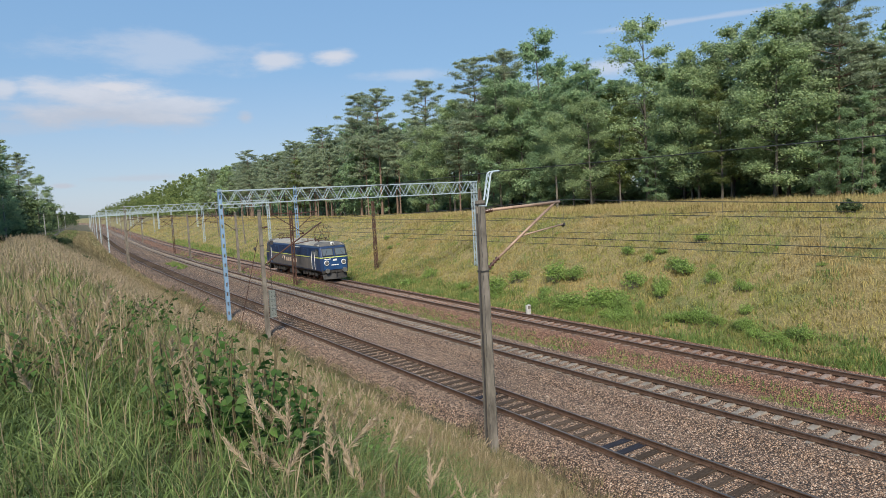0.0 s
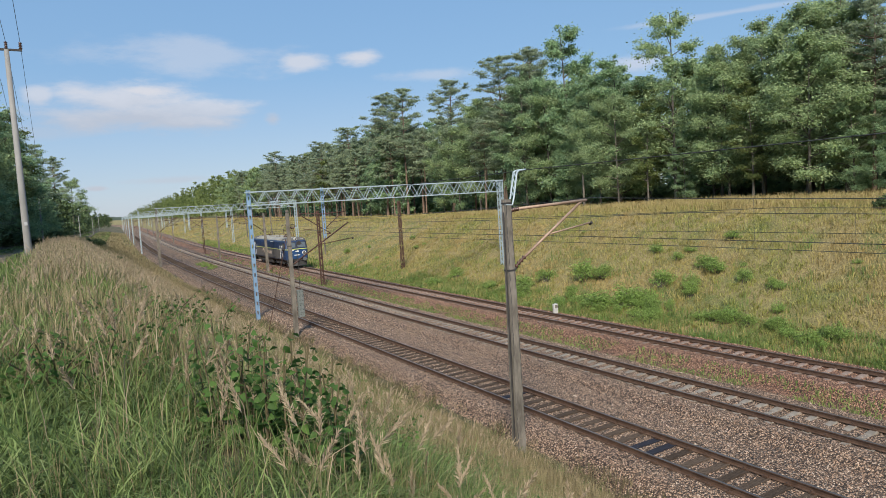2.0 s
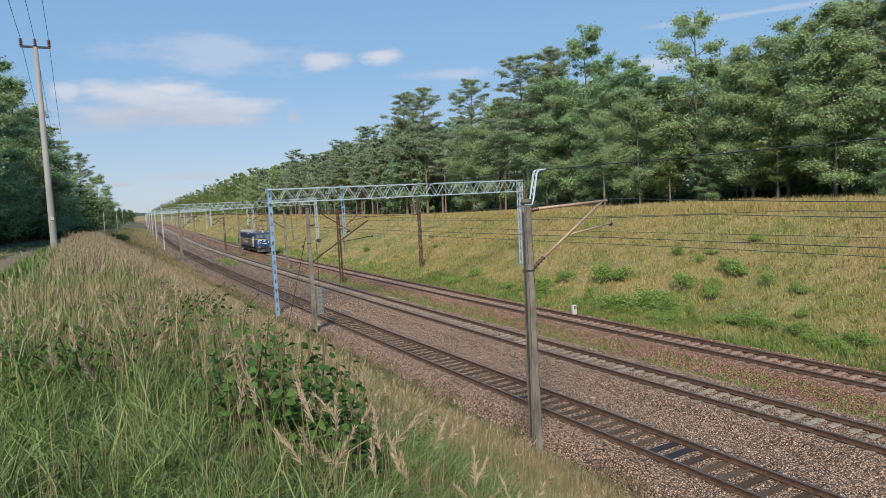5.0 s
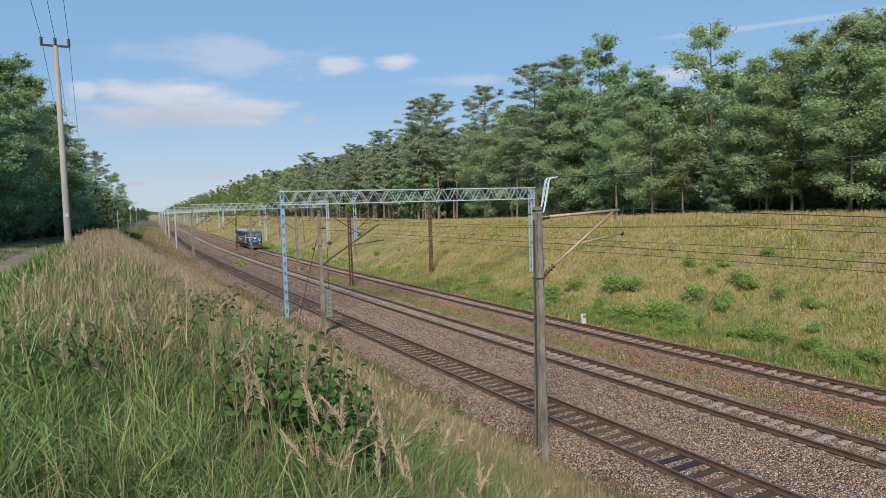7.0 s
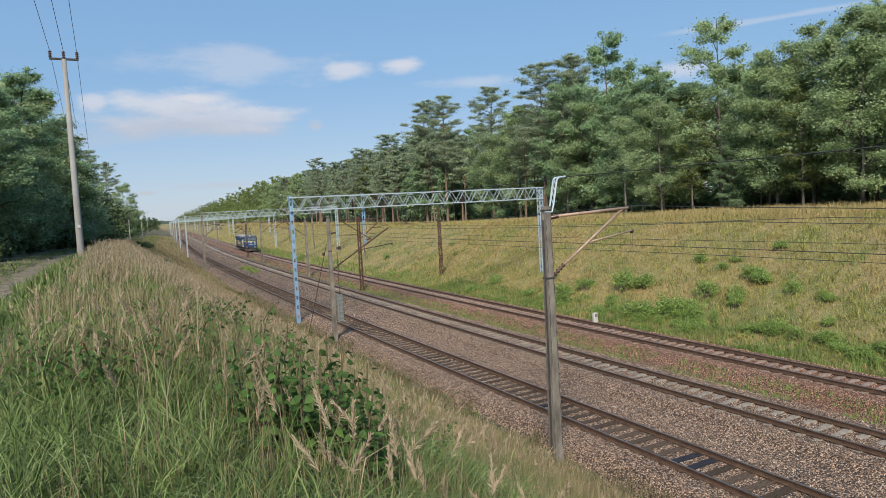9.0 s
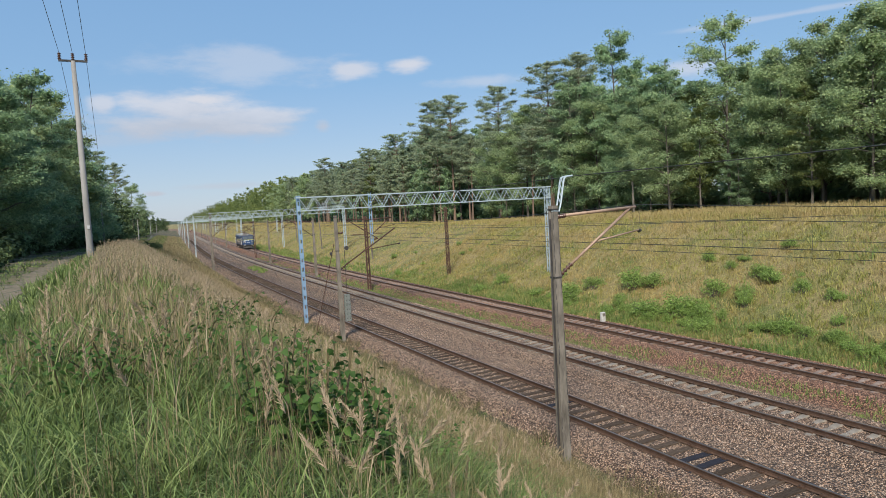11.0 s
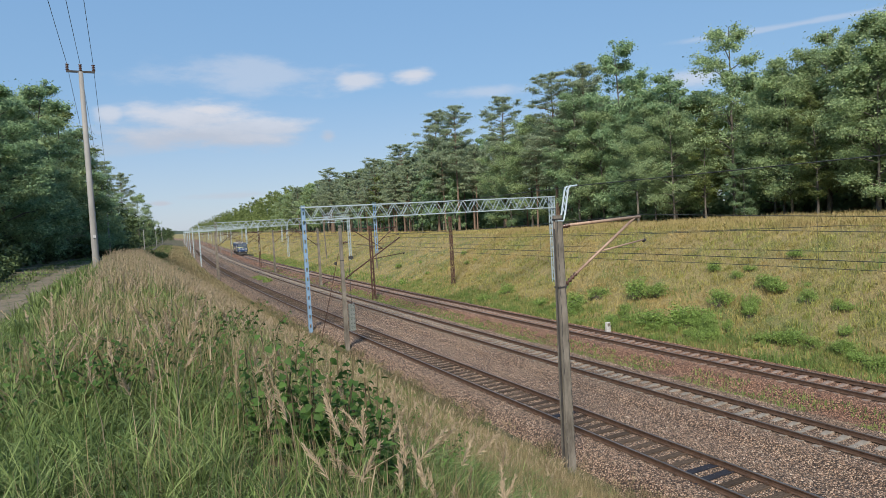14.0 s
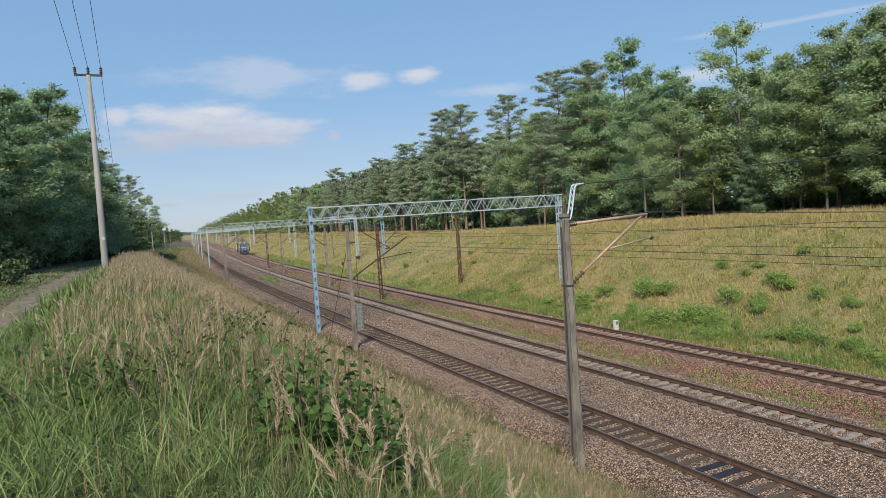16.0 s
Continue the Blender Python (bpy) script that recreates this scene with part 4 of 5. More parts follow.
# ---- woods ----
# directions along the tree line (degrees from the track) and how steeply its tops rise
SKYLINE = ((5.2, 0.007), (8.4, 0.031), (10.8, 0.054), (15.1, 0.071), (17.5, 0.086), (21.0, 0.101), (23.0, 0.115), (26.2, 0.167), (28.2, 0.171), (29.7, 0.120), (32.1, 0.181), (34.0, 0.140), (36.8, 0.209), (39.5, 0.226), (40.6, 0.196), (42.3, 0.246), (43.8, 0.186), (46.2, 0.195), (48.8, 0.166), (51.0, 0.244), (52.7, 0.183), (55.2, 0.191), (58.2, 0.210), (61.3, 0.227), (67, 0.215), (80, 0.25))
SKYLINE_LEFT = ((-25, 0.26), (-6.6, 0.209), (-4.5, 0.212), (-3.4, 0.165), (-2.3, 0.139), (-0.9, 0.109), (0.8, 0.079), (1.7, 0.053), (3.2, 0.028), (4.4, 0.007))


def follow(table, v):
    for (a, p), (b, q) in zip(table, table[1:]):
        if v <= b:
            return lerp(p, q, (v - a) / (b - a))
    return table[-1][1]


def leaf_material(name, dark, mid, light, through_light=0.4, patch=0.0, patch_color=(0.3, 0.24, 0.1), scale=0.3):
    m = material(name, rough=0.6)
    g = Graph(m)
    at = g.coords()
    col = g.ramp(g.island(), (0.0, dark), (0.55, mid), (1.0, light))
    col = g.mix(g.ramp(g.noise(0.7, 3, 0.6, at), (0.4, g3(0)), (0.62, g3(0.45))), col, tuple(c * 1.3 for c in mid))
    col = g.mix(g.ramp(g.random(), (0, g3(0)), (1, g3(0.45))), col, (mid[0] * 0.78, mid[1] * 0.72, mid[2] * 0.78))
    if patch:
        col = g.mix(g.ramp(g.noise(scale, 4, 0.65, at), (0.42, g3(0)), (0.62, g3(patch))), col, patch_color)
    g.color(col)
    g.b.inputs["Specular IOR Level"].default_value = 0.18
    tr = g.add("ShaderNodeBsdfTranslucent", Color=col)
    mx = g.add("ShaderNodeMixShader", Fac=through_light, i1=g.b.outputs[0], i2=tr.outputs[0])
    g.t.links.new(mx.outputs[0], g.t.nodes["Material Output"].inputs["Surface"])
    return m


M_OAK = leaf_material("oak_leaves", (0.13, 0.185, 0.09), (0.3, 0.4, 0.195), (0.52, 0.6, 0.31), 0.48)
M_ALDER = leaf_material("alder_leaves", (0.1, 0.16, 0.085), (0.25, 0.37, 0.195), (0.46, 0.57, 0.31), 0.48)
M_BIRCH = leaf_material("birch_leaves", (0.06, 0.085, 0.03), (0.165, 0.21, 0.07), (0.31, 0.36, 0.125), 0.4)
M_PINE = leaf_material("pine_needles", (0.14, 0.18, 0.11), (0.27, 0.335, 0.21), (0.4, 0.47, 0.28), 0.44)
# darker copy of the oak leaves: shade of the left wood put into the colour
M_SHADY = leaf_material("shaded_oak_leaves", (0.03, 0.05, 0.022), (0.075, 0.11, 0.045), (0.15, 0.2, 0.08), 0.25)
M_FAR = worn("far_wooded_hill", (0.03, 0.045, 0.03), (0.06, 0.08, 0.05), 0.95, 0, 0.02, (1, 1, 1), 0.3)
M_SHRUB = leaf_material("shrub_leaves", (0.12, 0.2, 0.05), (0.26, 0.38, 0.1), (0.42, 0.53, 0.17), 0.48)
M_SAPLING = leaf_material("sapling_leaves", (0.04, 0.085, 0.022), (0.075, 0.15, 0.036), (0.14, 0.24, 0.06))
M_STEM = worn("green_brown_stem", (0.06, 0.06, 0.025), (0.14, 0.1, 0.05), 0.7, 0, 20)
M_BARK = worn("grey_bark", (0.05, 0.042, 0.035), (0.16, 0.14, 0.115), 0.9, 0, 4, (3, 3, 0.5), 0.8)
M_PINE_BARK = worn("red_pine_bark", (0.09, 0.062, 0.047), (0.23, 0.155, 0.11), 0.9, 0, 3, (3, 3, 0.5), 0.8)


def leaf_cloud(rng, centres, radii, per, size, flat=0.7, long=1.6, level=0.75):
    """Small four-cornered leaves strewn round each centre, denser towards its outside."""
    n = len(centres) * per
    c = np.repeat(centres, per, axis=0)
    r = np.repeat(radii, per)
    d = rng.normal(size=(n, 3))
    d /= np.linalg.norm(d, axis=1, keepdims=True)
    rad = r * np.abs(rng.normal(size=n)) * 0.72
    pos = c + d * rad[:, None] * np.array([1, 1, flat])
    nrm = d + rng.normal(size=(n, 3)) * 0.5
    nrm[:, 2] += level
    nrm /= np.linalg.norm(nrm, axis=1, keepdims=True)
    a = np.cross(nrm, rng.normal(size=(n, 3)))
    a /= np.linalg.norm(a, axis=1, keepdims=True) + 1e-9
    b = np.cross(nrm, a)
    s = (size * rng.uniform(0.6, 1.3, n))[:, None]
    p0, p1, p2, p3 = pos - a * s * long / 2, pos + b * s * 0.5 + nrm * s * 0.1, pos + a * s * long / 2, pos - b * s * 0.5 + nrm * s * 0.1
    verts = np.stack([p0, p1, p2, p3], 1).reshape(-1, 3)
    k = np.arange(n)[:, None] * 4
    tris = np.concatenate([k + np.array([[0, 1, 2]]), k + np.array([[0, 2, 3]])], 1).reshape(-1, 3)
    return verts, tris


def leaf_domes(rng, centres, radii, per, size, flat=0.7, long=1.6, level=0.6):
    """Small pointed leaves laid over the upper side of each clump, thinner inside it and below."""
    n = len(centres) * per
    c = np.repeat(centres, per, axis=0)
    r = np.repeat(radii, per)
    d = rng.normal(size=(n, 3))
    d[:, 2] = np.where(rng.uniform(size=n) < 0.5, np.abs(d[:, 2]), d[:, 2])
    d /= np.linalg.norm(d, axis=1, keepdims=True)
    rad = r * np.where(rng.uniform(size=n) < 0.35, rng.uniform(0.6, 1.15, n), np.abs(rng.normal(size=n)) * 0.9)
    pos = c + d * rad[:, None] * np.array([1, 1, flat])
    nrm = d * 0.8 + rng.normal(size=(n, 3)) * 0.6
    nrm[:, 2] += level
    nrm /= np.linalg.norm(nrm, axis=1, keepdims=True)
    a = np.cross(nrm, rng.normal(size=(n, 3)))
    a /= np.linalg.norm(a, axis=1, keepdims=True) + 1e-9
    b = np.cross(nrm, a)
    s = (size * rng.uniform(0.6, 1.35, n))[:, None]
    verts = np.stack([pos - a * s * long / 2, pos + b * s * 0.62, pos + a * s * long / 2 - b * s * 0.25], 1).reshape(-1, 3)
    return verts, np.arange(n * 3).reshape(-1, 3)


def trunk_shape(rng, height, radius, bend_by=0.4):
    pts = []
    ox, oy = rng.normal(size=2) * bend_by
    for i in range(9):
        t = i / 8
        pts.append((ox * t * t + 0.12 * math.sin(3 * t + ox), oy * t * t + 0.1 * math.sin(4 * t + oy), -0.4 + (height + 0.4) * t, radius * (1 - 0.85 * t) * (1.3 if i == 0 else 1)))
    s = Shape()
    for a, b in zip(pts, pts[1:]):
        s.tube(a[:3], b[:3], a[3], 8, b[3], cap=False)
    return s, pts


def on_trunk(pts, h):
    for a, b in zip(pts, pts[1:]):
        if h <= b[2]:
            t = (h - a[2]) / (b[2] - a[2])
            return Vector([lerp(a[i], b[i], t) for i in range(3)])
    return Vector(pts[-1][:3])


def broadleaf_crown(rng, s, pts, height, low, spread, limbs, twigs):
    """Rising limbs, each forked into twigs with a clump of leaves at every end."""
    centres, radii = [], []
    for i in range(limbs):
        t = (i + rng.uniform(0, 0.9)) / limbs
        h = height * (low + (0.95 - low) * t)
        a = i * 2.4 + rng.uniform(-0.5, 0.5)
        reach = spread * min(1, 0.6 + 1.3 * t) * math.sqrt(max(0.04, 1 - t ** 2.4)) * rng.uniform(0.6, 1.12)
        rise = reach * rng.uniform(0.2, 0.75) * (0.35 + 0.65 * t)
        root = on_trunk(pts, max(0.6, h - rise * 0.9))
        end = root + Vector((math.cos(a) * reach, math.sin(a) * reach, rise))
        mid = root.lerp(end, 0.5) + Vector((0, 0, 0.1 * reach))
        r0 = 0.0045 * height * (1 - 0.75 * t) + 0.02
        s.tube(root, mid, r0, 5, r0 * 0.65, cap=False).tube(mid, end, r0 * 0.65, 5, 0.015, cap=False)
        for k in range(twigs):
            f = rng.uniform(0.3, 1.05)
            p = root.lerp(mid, f * 2) if f < 0.5 else mid.lerp(end, f * 2 - 1)
            side = a + rng.choice((-1, 1)) * rng.uniform(0.3, 1.5)
            ln = reach * rng.uniform(0.12, 0.42) + 0.25
            q = p + Vector((math.cos(side) * ln, math.sin(side) * ln, rng.uniform(-0.25, 0.75) * ln))
            if k % 3 == 0:
                s.tube(p, q, r0 * 0.35 + 0.008, 4, 0.008, cap=False)
            centres.append(q)
            radii.append(rng.uniform(0.45, 0.95) * (1.15 - 0.35 * t) * spread / 4.2)
        centres.append(end)
        radii.append(rng.uniform(0.55, 0.9) * spread / 4.2)
    tip = Vector(pts[-1][:3])
    for k in range(5):
        centres.append(tip + Vector((rng.normal() * 0.5, rng.normal() * 0.5, -0.55 * k + 0.2)))
        radii.append(0.4 + 0.1 * k)
    return centres, radii


def pine_crown(rng, s, pts, height, low, spread, whorls):
    """Whorls of level boughs that carry flat pads of needles, with gaps between the storeys."""
    centres, radii = [], []
    for w in range(whorls):
        t = (w + rng.uniform(0, 0.5)) / whorls
        h = height * (low + (0.96 - low) * t)
        n = 3 + int(rng.uniform(0, 3))
        for i in range(n):
            a = w * 1.1 + math.tau * i / n + rng.uniform(-0.45, 0.45)
            reach = spread * math.sqrt(max(0.05, 1 - ((t - 0.22) / 0.8) ** 2)) * rng.uniform(0.45, 1.1)
            root = on_trunk(pts, h)
            end = root + Vector((math.cos(a) * reach, math.sin(a) * reach, reach * (rng.uniform(-0.12, 0.22) + 0.45 * t)))
            r0 = 0.0028 * height * (1 - 0.7 * t) + 0.015
            s.tube(root, end, r0, 4, 0.012, cap=False)
            for f in (0.5, 0.78, 1.0):
                q = root.lerp(end, f) + Vector((rng.normal() * 0.2, rng.normal() * 0.2, 0.1 + rng.normal() * 0.12))
                centres.append(q)
                radii.append(rng.uniform(0.45, 0.85) * (1.1 - 0.3 * t) * spread / 3.4)
    tip = Vector(pts[-1][:3])
    for k in range(3):
        centres.append(tip + Vector((0, 0, -0.5 * k + 0.15)))
        radii.append(0.35 + 0.14 * k)
    return centres, radii


def build_tree(seed, kind, mat, bark, low=0.2, spread=4.0, limbs=14, twigs=8, per=90, size=0.26, label=""):
    """A tree twenty metres high: trunk with limbs, and a crown of leaf clumps at the limbs' ends."""
    rng = np.random.default_rng(seed)
    height = 20.0
    tree = thing("tree", pose(0, 0, -200), label, "tree", "woodland trees")
    s, pts = trunk_shape(rng, height * 0.96, height * 0.0095, 0.3 if kind == "pine" else 0.6)
    if kind == "pine":
        c, r = pine_crown(rng, s, pts, height, low, spread, limbs)
        v, f = leaf_domes(rng, np.array(c), np.array(r), per, size, 0.36, 2.6, 0.35)
    else:
        c, r = broadleaf_crown(rng, s, pts, height, low, spread, limbs, twigs)
        v, f = leaf_domes(rng, np.array(c), np.array(r), per, size, 0.72, 1.5)
    part("trunk", s, bark, tree, smooth_shade=True)
    part("crown", raw_mesh("crown", v, f, [mat]), None, tree)
    return tree


def tree_kinds(fine):
    """The kinds of tree, with small leaves for the near ones and larger, fewer ones for those behind."""
    n, k = (1.9, 0.62) if fine else (0.42, 1.4)
    return {
        "oak": [build_tree(s, "oak", M_OAK, M_BARK, 0.12, 5.2, 22, 14, int(58 * n), 0.27 * k, "tall green oak with a broad uneven crown") for s in (1, 2, 21)],
        "open_oak": [build_tree(s, "oak", M_OAK, M_BARK, 0.2, 4.4, 20, 10, int(52 * n), 0.26 * k, "tall thin oak with limbs showing through its crown") for s in (9, 10)],
        "alder": [build_tree(s, "alder", M_ALDER, M_BARK, 0.04, 4.0, 22, 13, int(58 * n), 0.26 * k, "slender dark green alder at the wood edge") for s in (3, 4, 23)],
        "birch": [build_tree(s, "birch", M_BIRCH, M_BARK, 0.16, 3.2, 19, 11, int(50 * n), 0.22 * k, "light green birch with an airy crown") for s in (5, 25)],
        "pine": [build_tree(s, "pine", M_PINE, M_PINE_BARK, 0.46, 3.5, 11, 0, int(80 * n), 0.17 * k, "tall pine with bare reddish trunk and dark crown") for s in (6, 7, 27)],
        "low_pine": [build_tree(s, "pine", M_PINE, M_PINE_BARK, 0.22, 3.6, 15, 0, int(74 * n), 0.18 * k, "dark pine branched almost to the ground") for s in (8, 28)],
    }


KINDS = {True: tree_kinds(True), False: tree_kinds(False)}


def plant(kind, x, y, z, height, rnd, squeeze=1.0, fine=False):
    src = rnd.choice(KINDS[fine][kind])
    k = height / 20
    w = k * rnd.uniform(0.9, 1.12) * squeeze
    return copy_thing(src, pose(x, y, z, 0, 0, rnd.uniform(0, 360)) @ Matrix.Diagonal((w, w, k, 1)))


def low_line(table, az):
    """The general height of the tree tops, below the single trees that stand out."""
    return min(follow(table, az + d) for d in (-2.6, -1.3, 0, 1.3, 2.6))


def spot(az, u):
    """Where the direction az meets the line u metres across."""
    y = min((5 + 0.5 * i for i in range(1400)), key=lambda v: abs(math.degrees(math.atan2(u + bend(v), v)) - az))
    return u + bend(y), y


# trees that stand out above the wood: kind, direction, rise of the top, metres across, breadth
OUTSTANDING = (("pine", 17.2, 0.087, 58, 1.2), ("pine", 21.0, 0.099, 58, 1.1), ("pine", 23.4, 0.119, 58, 1.1), ("pine", 26.3, 0.167, 57.5, 1.05), ("pine", 28.2, 0.173, 57, 1.1),
               ("pine", 32.2, 0.182, 58, 1.15), ("pine", 36.9, 0.211, 58, 1.1), ("low_pine", 39.4, 0.223, 61, 0.9), ("alder", 42.2, 0.250, 60, 0.9),
               ("alder", 46.5, 0.197, 59, 1.0), ("open_oak", 51.0, 0.249, 60, 0.95), ("oak", 54.3, 0.191, 59, 0.95), ("oak", 57.4, 0.221, 60, 1.0),
               ("oak", 60.6, 0.239, 59, 1.3), ("oak", 63.3, 0.232, 60, 1.2), ("pine", 64.7, 0.250, 58, 0.9), ("pine", 67.2, 0.170, 60, 1.2))
OUTSTANDING_LEFT = (("alder", -7.4, 0.205, -8.0, 1.2), ("alder", -5.5, 0.212, -8.0, 1.15), ("oak", -4.5, 0.198, -9.0, 1.0), ("birch", -3.3, 0.176, -8.0, 1.4), ("alder", -2.8, 0.155, -9.0, 1.2), ("alder", -1.5, 0.118, -8.5, 1.2), ("alder", -2.2, 0.140, -8.0, 1.1), ("low_pine", -0.8, 0.106, -8.5, 1.0),
                    ("pine", 0.6, 0.090, -8.5, 1.0), ("oak", 1.6, 0.06, -8.5, 1.0))


def build_woods():
    rnd = random.Random(21)
    for kind, az, rise, u, broad in OUTSTANDING + OUTSTANDING_LEFT:
        x, y = spot(az, u)
        z = ground_z(u, y) - 0.05
        plant(kind, x, y, z, (rise * math.hypot(x, y) + 7.65 - z) * 1.01, rnd, broad, True)
    for u0, step, lo, hi, y0, y1 in ((57.5, 4.2, 0.74, 1.0, 12, 175), (63, 4.8, 0.82, 1.0, 14, 178), (69, 6.4, 0.86, 1.0, 16, 180), (77, 8.4, 0.9, 1.02, 18, 180),
                                     (58, 5.6, 0.84, 1.05, 180, 335), (66, 7.0, 0.9, 1.08, 182, 335)):
        y = y0
        while y < y1:
            u = u0 + rnd.uniform(-2.2, 2.2)
            x = u + bend(y)
            az, dist = math.degrees(math.atan2(x, y)), math.hypot(x, y)
            z = ground_z(u, y) - 0.05
            h = (low_line(SKYLINE, az) * dist + 7.65 - z) * rnd.uniform(lo, hi)
            h = min(29, max(10, h))
            r = rnd.random()
            if az > 40:
                kind = "oak" if r < 0.38 else "alder" if r < 0.8 else "birch" if r < 0.9 or u0 < 60 else "pine"
            elif az > 24:
                kind = ("alder" if r < 0.45 else "oak" if r < 0.55 else "pine") if u0 < 60 else ("pine" if r < 0.7 else "alder")
            elif az > 16:
                kind = "pine" if r < 0.6 else "low_pine" if r < 0.75 else "birch" if r < 0.88 else "alder"
            else:
                kind = "birch" if r < 0.5 else "pine" if r < 0.75 else "oak"
            if kind == "alder" and u0 < 60 and rnd.random() < 0.5:
                h *= 0.66
            plant(kind, x, y, z, h, rnd, 1.0, u0 < 60 and 22 < y < 105)
            y += step * rnd.uniform(0.75, 1.3)
    for u0, step, y0, y1 in ((-9.6, 3.4, 42, 215), (-14.5, 4.6, 44, 215)):
        y = y0
        while y < y1:
            u = u0 + rnd.uniform(-1.2, 1.2)
            x = u + bend(y)
            az, dist = math.degrees(math.atan2(x, y)), math.hypot(x, y)
            z = ground_z(u, y)
            h = min(23, max(7, (low_line(SKYLINE_LEFT, az) * dist + 7.65 - z) * rnd.uniform(0.75, 1.0)))
            kind = rnd.choice(("alder", "alder", "oak")) if y < 85 or u0 < -12 else rnd.choice(("low_pine", "alder", "alder", "oak"))
            plant(kind, x, y, z, h, rnd, 1.15, u0 > -13 and y < 105)
            y += step * rnd.uniform(0.8, 1.25)
    for trees in [v for kinds in KINDS.values() for v in kinds.values()]:
        for t in trees:
            for o in list(t.children):
                bpy.data.objects.remove(o)
            bpy.data.objects.remove(t)


build_woods()


def far_woods():
    """Woods in the distance on both sides, as loose clumps of foliage."""
    rng = np.random.default_rng(4)
    for name, u0, u1, y0, y1, n, hs, mat, lab in (("far_wood", 57, 85, 335, 900, 230, (19, 25), M_BIRCH, "distant light green birch and pine wood"),
                                             ("far_wood", 52, 100, 820, 2700, 260, (19, 26), M_BIRCH, "hazy distant birch and pine wood"),
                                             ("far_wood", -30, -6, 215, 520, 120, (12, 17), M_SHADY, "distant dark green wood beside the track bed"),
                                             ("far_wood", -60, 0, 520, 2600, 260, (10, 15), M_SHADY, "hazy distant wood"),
                                             ("far_wood", 84, 104, 12, 330, 210, (9, 16), M_ALDER, "dense wood interior behind the edge trees"),
                                             ("undergrowth", 66, 82, 12, 330, 190, (2.5, 4.5), M_ALDER, "shady undergrowth on the woodland floor")):
        cs, rs = [], []
        for i in range(n):
            y = y0 + (y1 - y0) * rng.uniform() ** 1.3
            u = rng.uniform(u0, u1)
            b = bend(y)
            h = rng.uniform(*hs)
            z0 = ground_z(u, min(y, 880))
            for k in range(9):
                t = k / 8
                if k > 2 and hs[1] < 6:
                    break
                cs.append((u + b + rng.normal() * 1.3 * (1 - 0.5 * t), y + rng.normal() * 1.3, z0 + h * (0.12 + 0.85 * t)))
                rs.append(2.4 * (1.1 - 0.6 * t))
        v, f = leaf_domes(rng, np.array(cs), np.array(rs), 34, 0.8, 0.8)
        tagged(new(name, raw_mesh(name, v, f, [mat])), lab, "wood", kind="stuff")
    # low wooded hills that close the view
    s = Shape()
    for k in range(60):
        x = -2200 + k * 85
        h = 26 + 18 * noise.noise((x * 0.0012, 2, 0)) + 10 * noise.noise((x * 0.006, 4, 0))
        s.add([(x, 3300, -5), (x + 85, 3300, -5), (x + 85, 3420, max(6, h)), (x, 3420, max(6, h)), (x + 85, 3700, -5), (x, 3700, -5)], [(0, 1, 2, 3), (3, 2, 4, 5)])
    hill = part("distant_hills", s, M_FAR)
    tagged(hill, "low wooded hills on the horizon", "hills", kind="structure")


far_woods()


# ---- grass and herbs ----
M_GRASS = leaf_material("green_grass", (0.02, 0.038, 0.01), (0.11, 0.172, 0.047), (0.32, 0.385, 0.15), 0.16, 0.22, (0.24, 0.21, 0.09), 0.35)
M_BROWN = leaf_material("brown_weeds", (0.05, 0.045, 0.025), (0.13, 0.105, 0.06), (0.26, 0.2, 0.12), 0.2, 0.5, (0.1, 0.12, 0.04), 0.8)
M_DRY = leaf_material("dry_grass", (0.09, 0.07, 0.037), (0.3, 0.24, 0.135), (0.48, 0.395, 0.24), 0.3, 0.5, (0.19, 0.17, 0.07), 0.3)
M_TAN = leaf_material("tan_bank_grass", (0.22, 0.17, 0.075), (0.4, 0.32, 0.145), (0.53, 0.43, 0.21), 0.3, 0.35, (0.33, 0.3, 0.1), 0.3)
M_PLUME = leaf_material("pale_plumes", (0.28, 0.22, 0.14), (0.42, 0.335, 0.22), (0.56, 0.455, 0.31), 0.3)
M_WEED = leaf_material("green_weeds", (0.055, 0.11, 0.026), (0.165, 0.255, 0.068), (0.32, 0.42, 0.13), 0.35, 0.35, (0.34, 0.32, 0.12), 0.5)
M_SEED = leaf_material("tan_seed_heads", (0.22, 0.17, 0.105), (0.34, 0.27, 0.17), (0.47, 0.38, 0.25))
M_BANK = leaf_material("bank_grass", (0.12, 0.14, 0.036), (0.335, 0.34, 0.095), (0.54, 0.5, 0.2), 0.35, 0.75, (0.48, 0.35, 0.165), 0.16)


def place(u, y):
    return np.array([ground_z(a, b) for a, b in zip(u, y)])


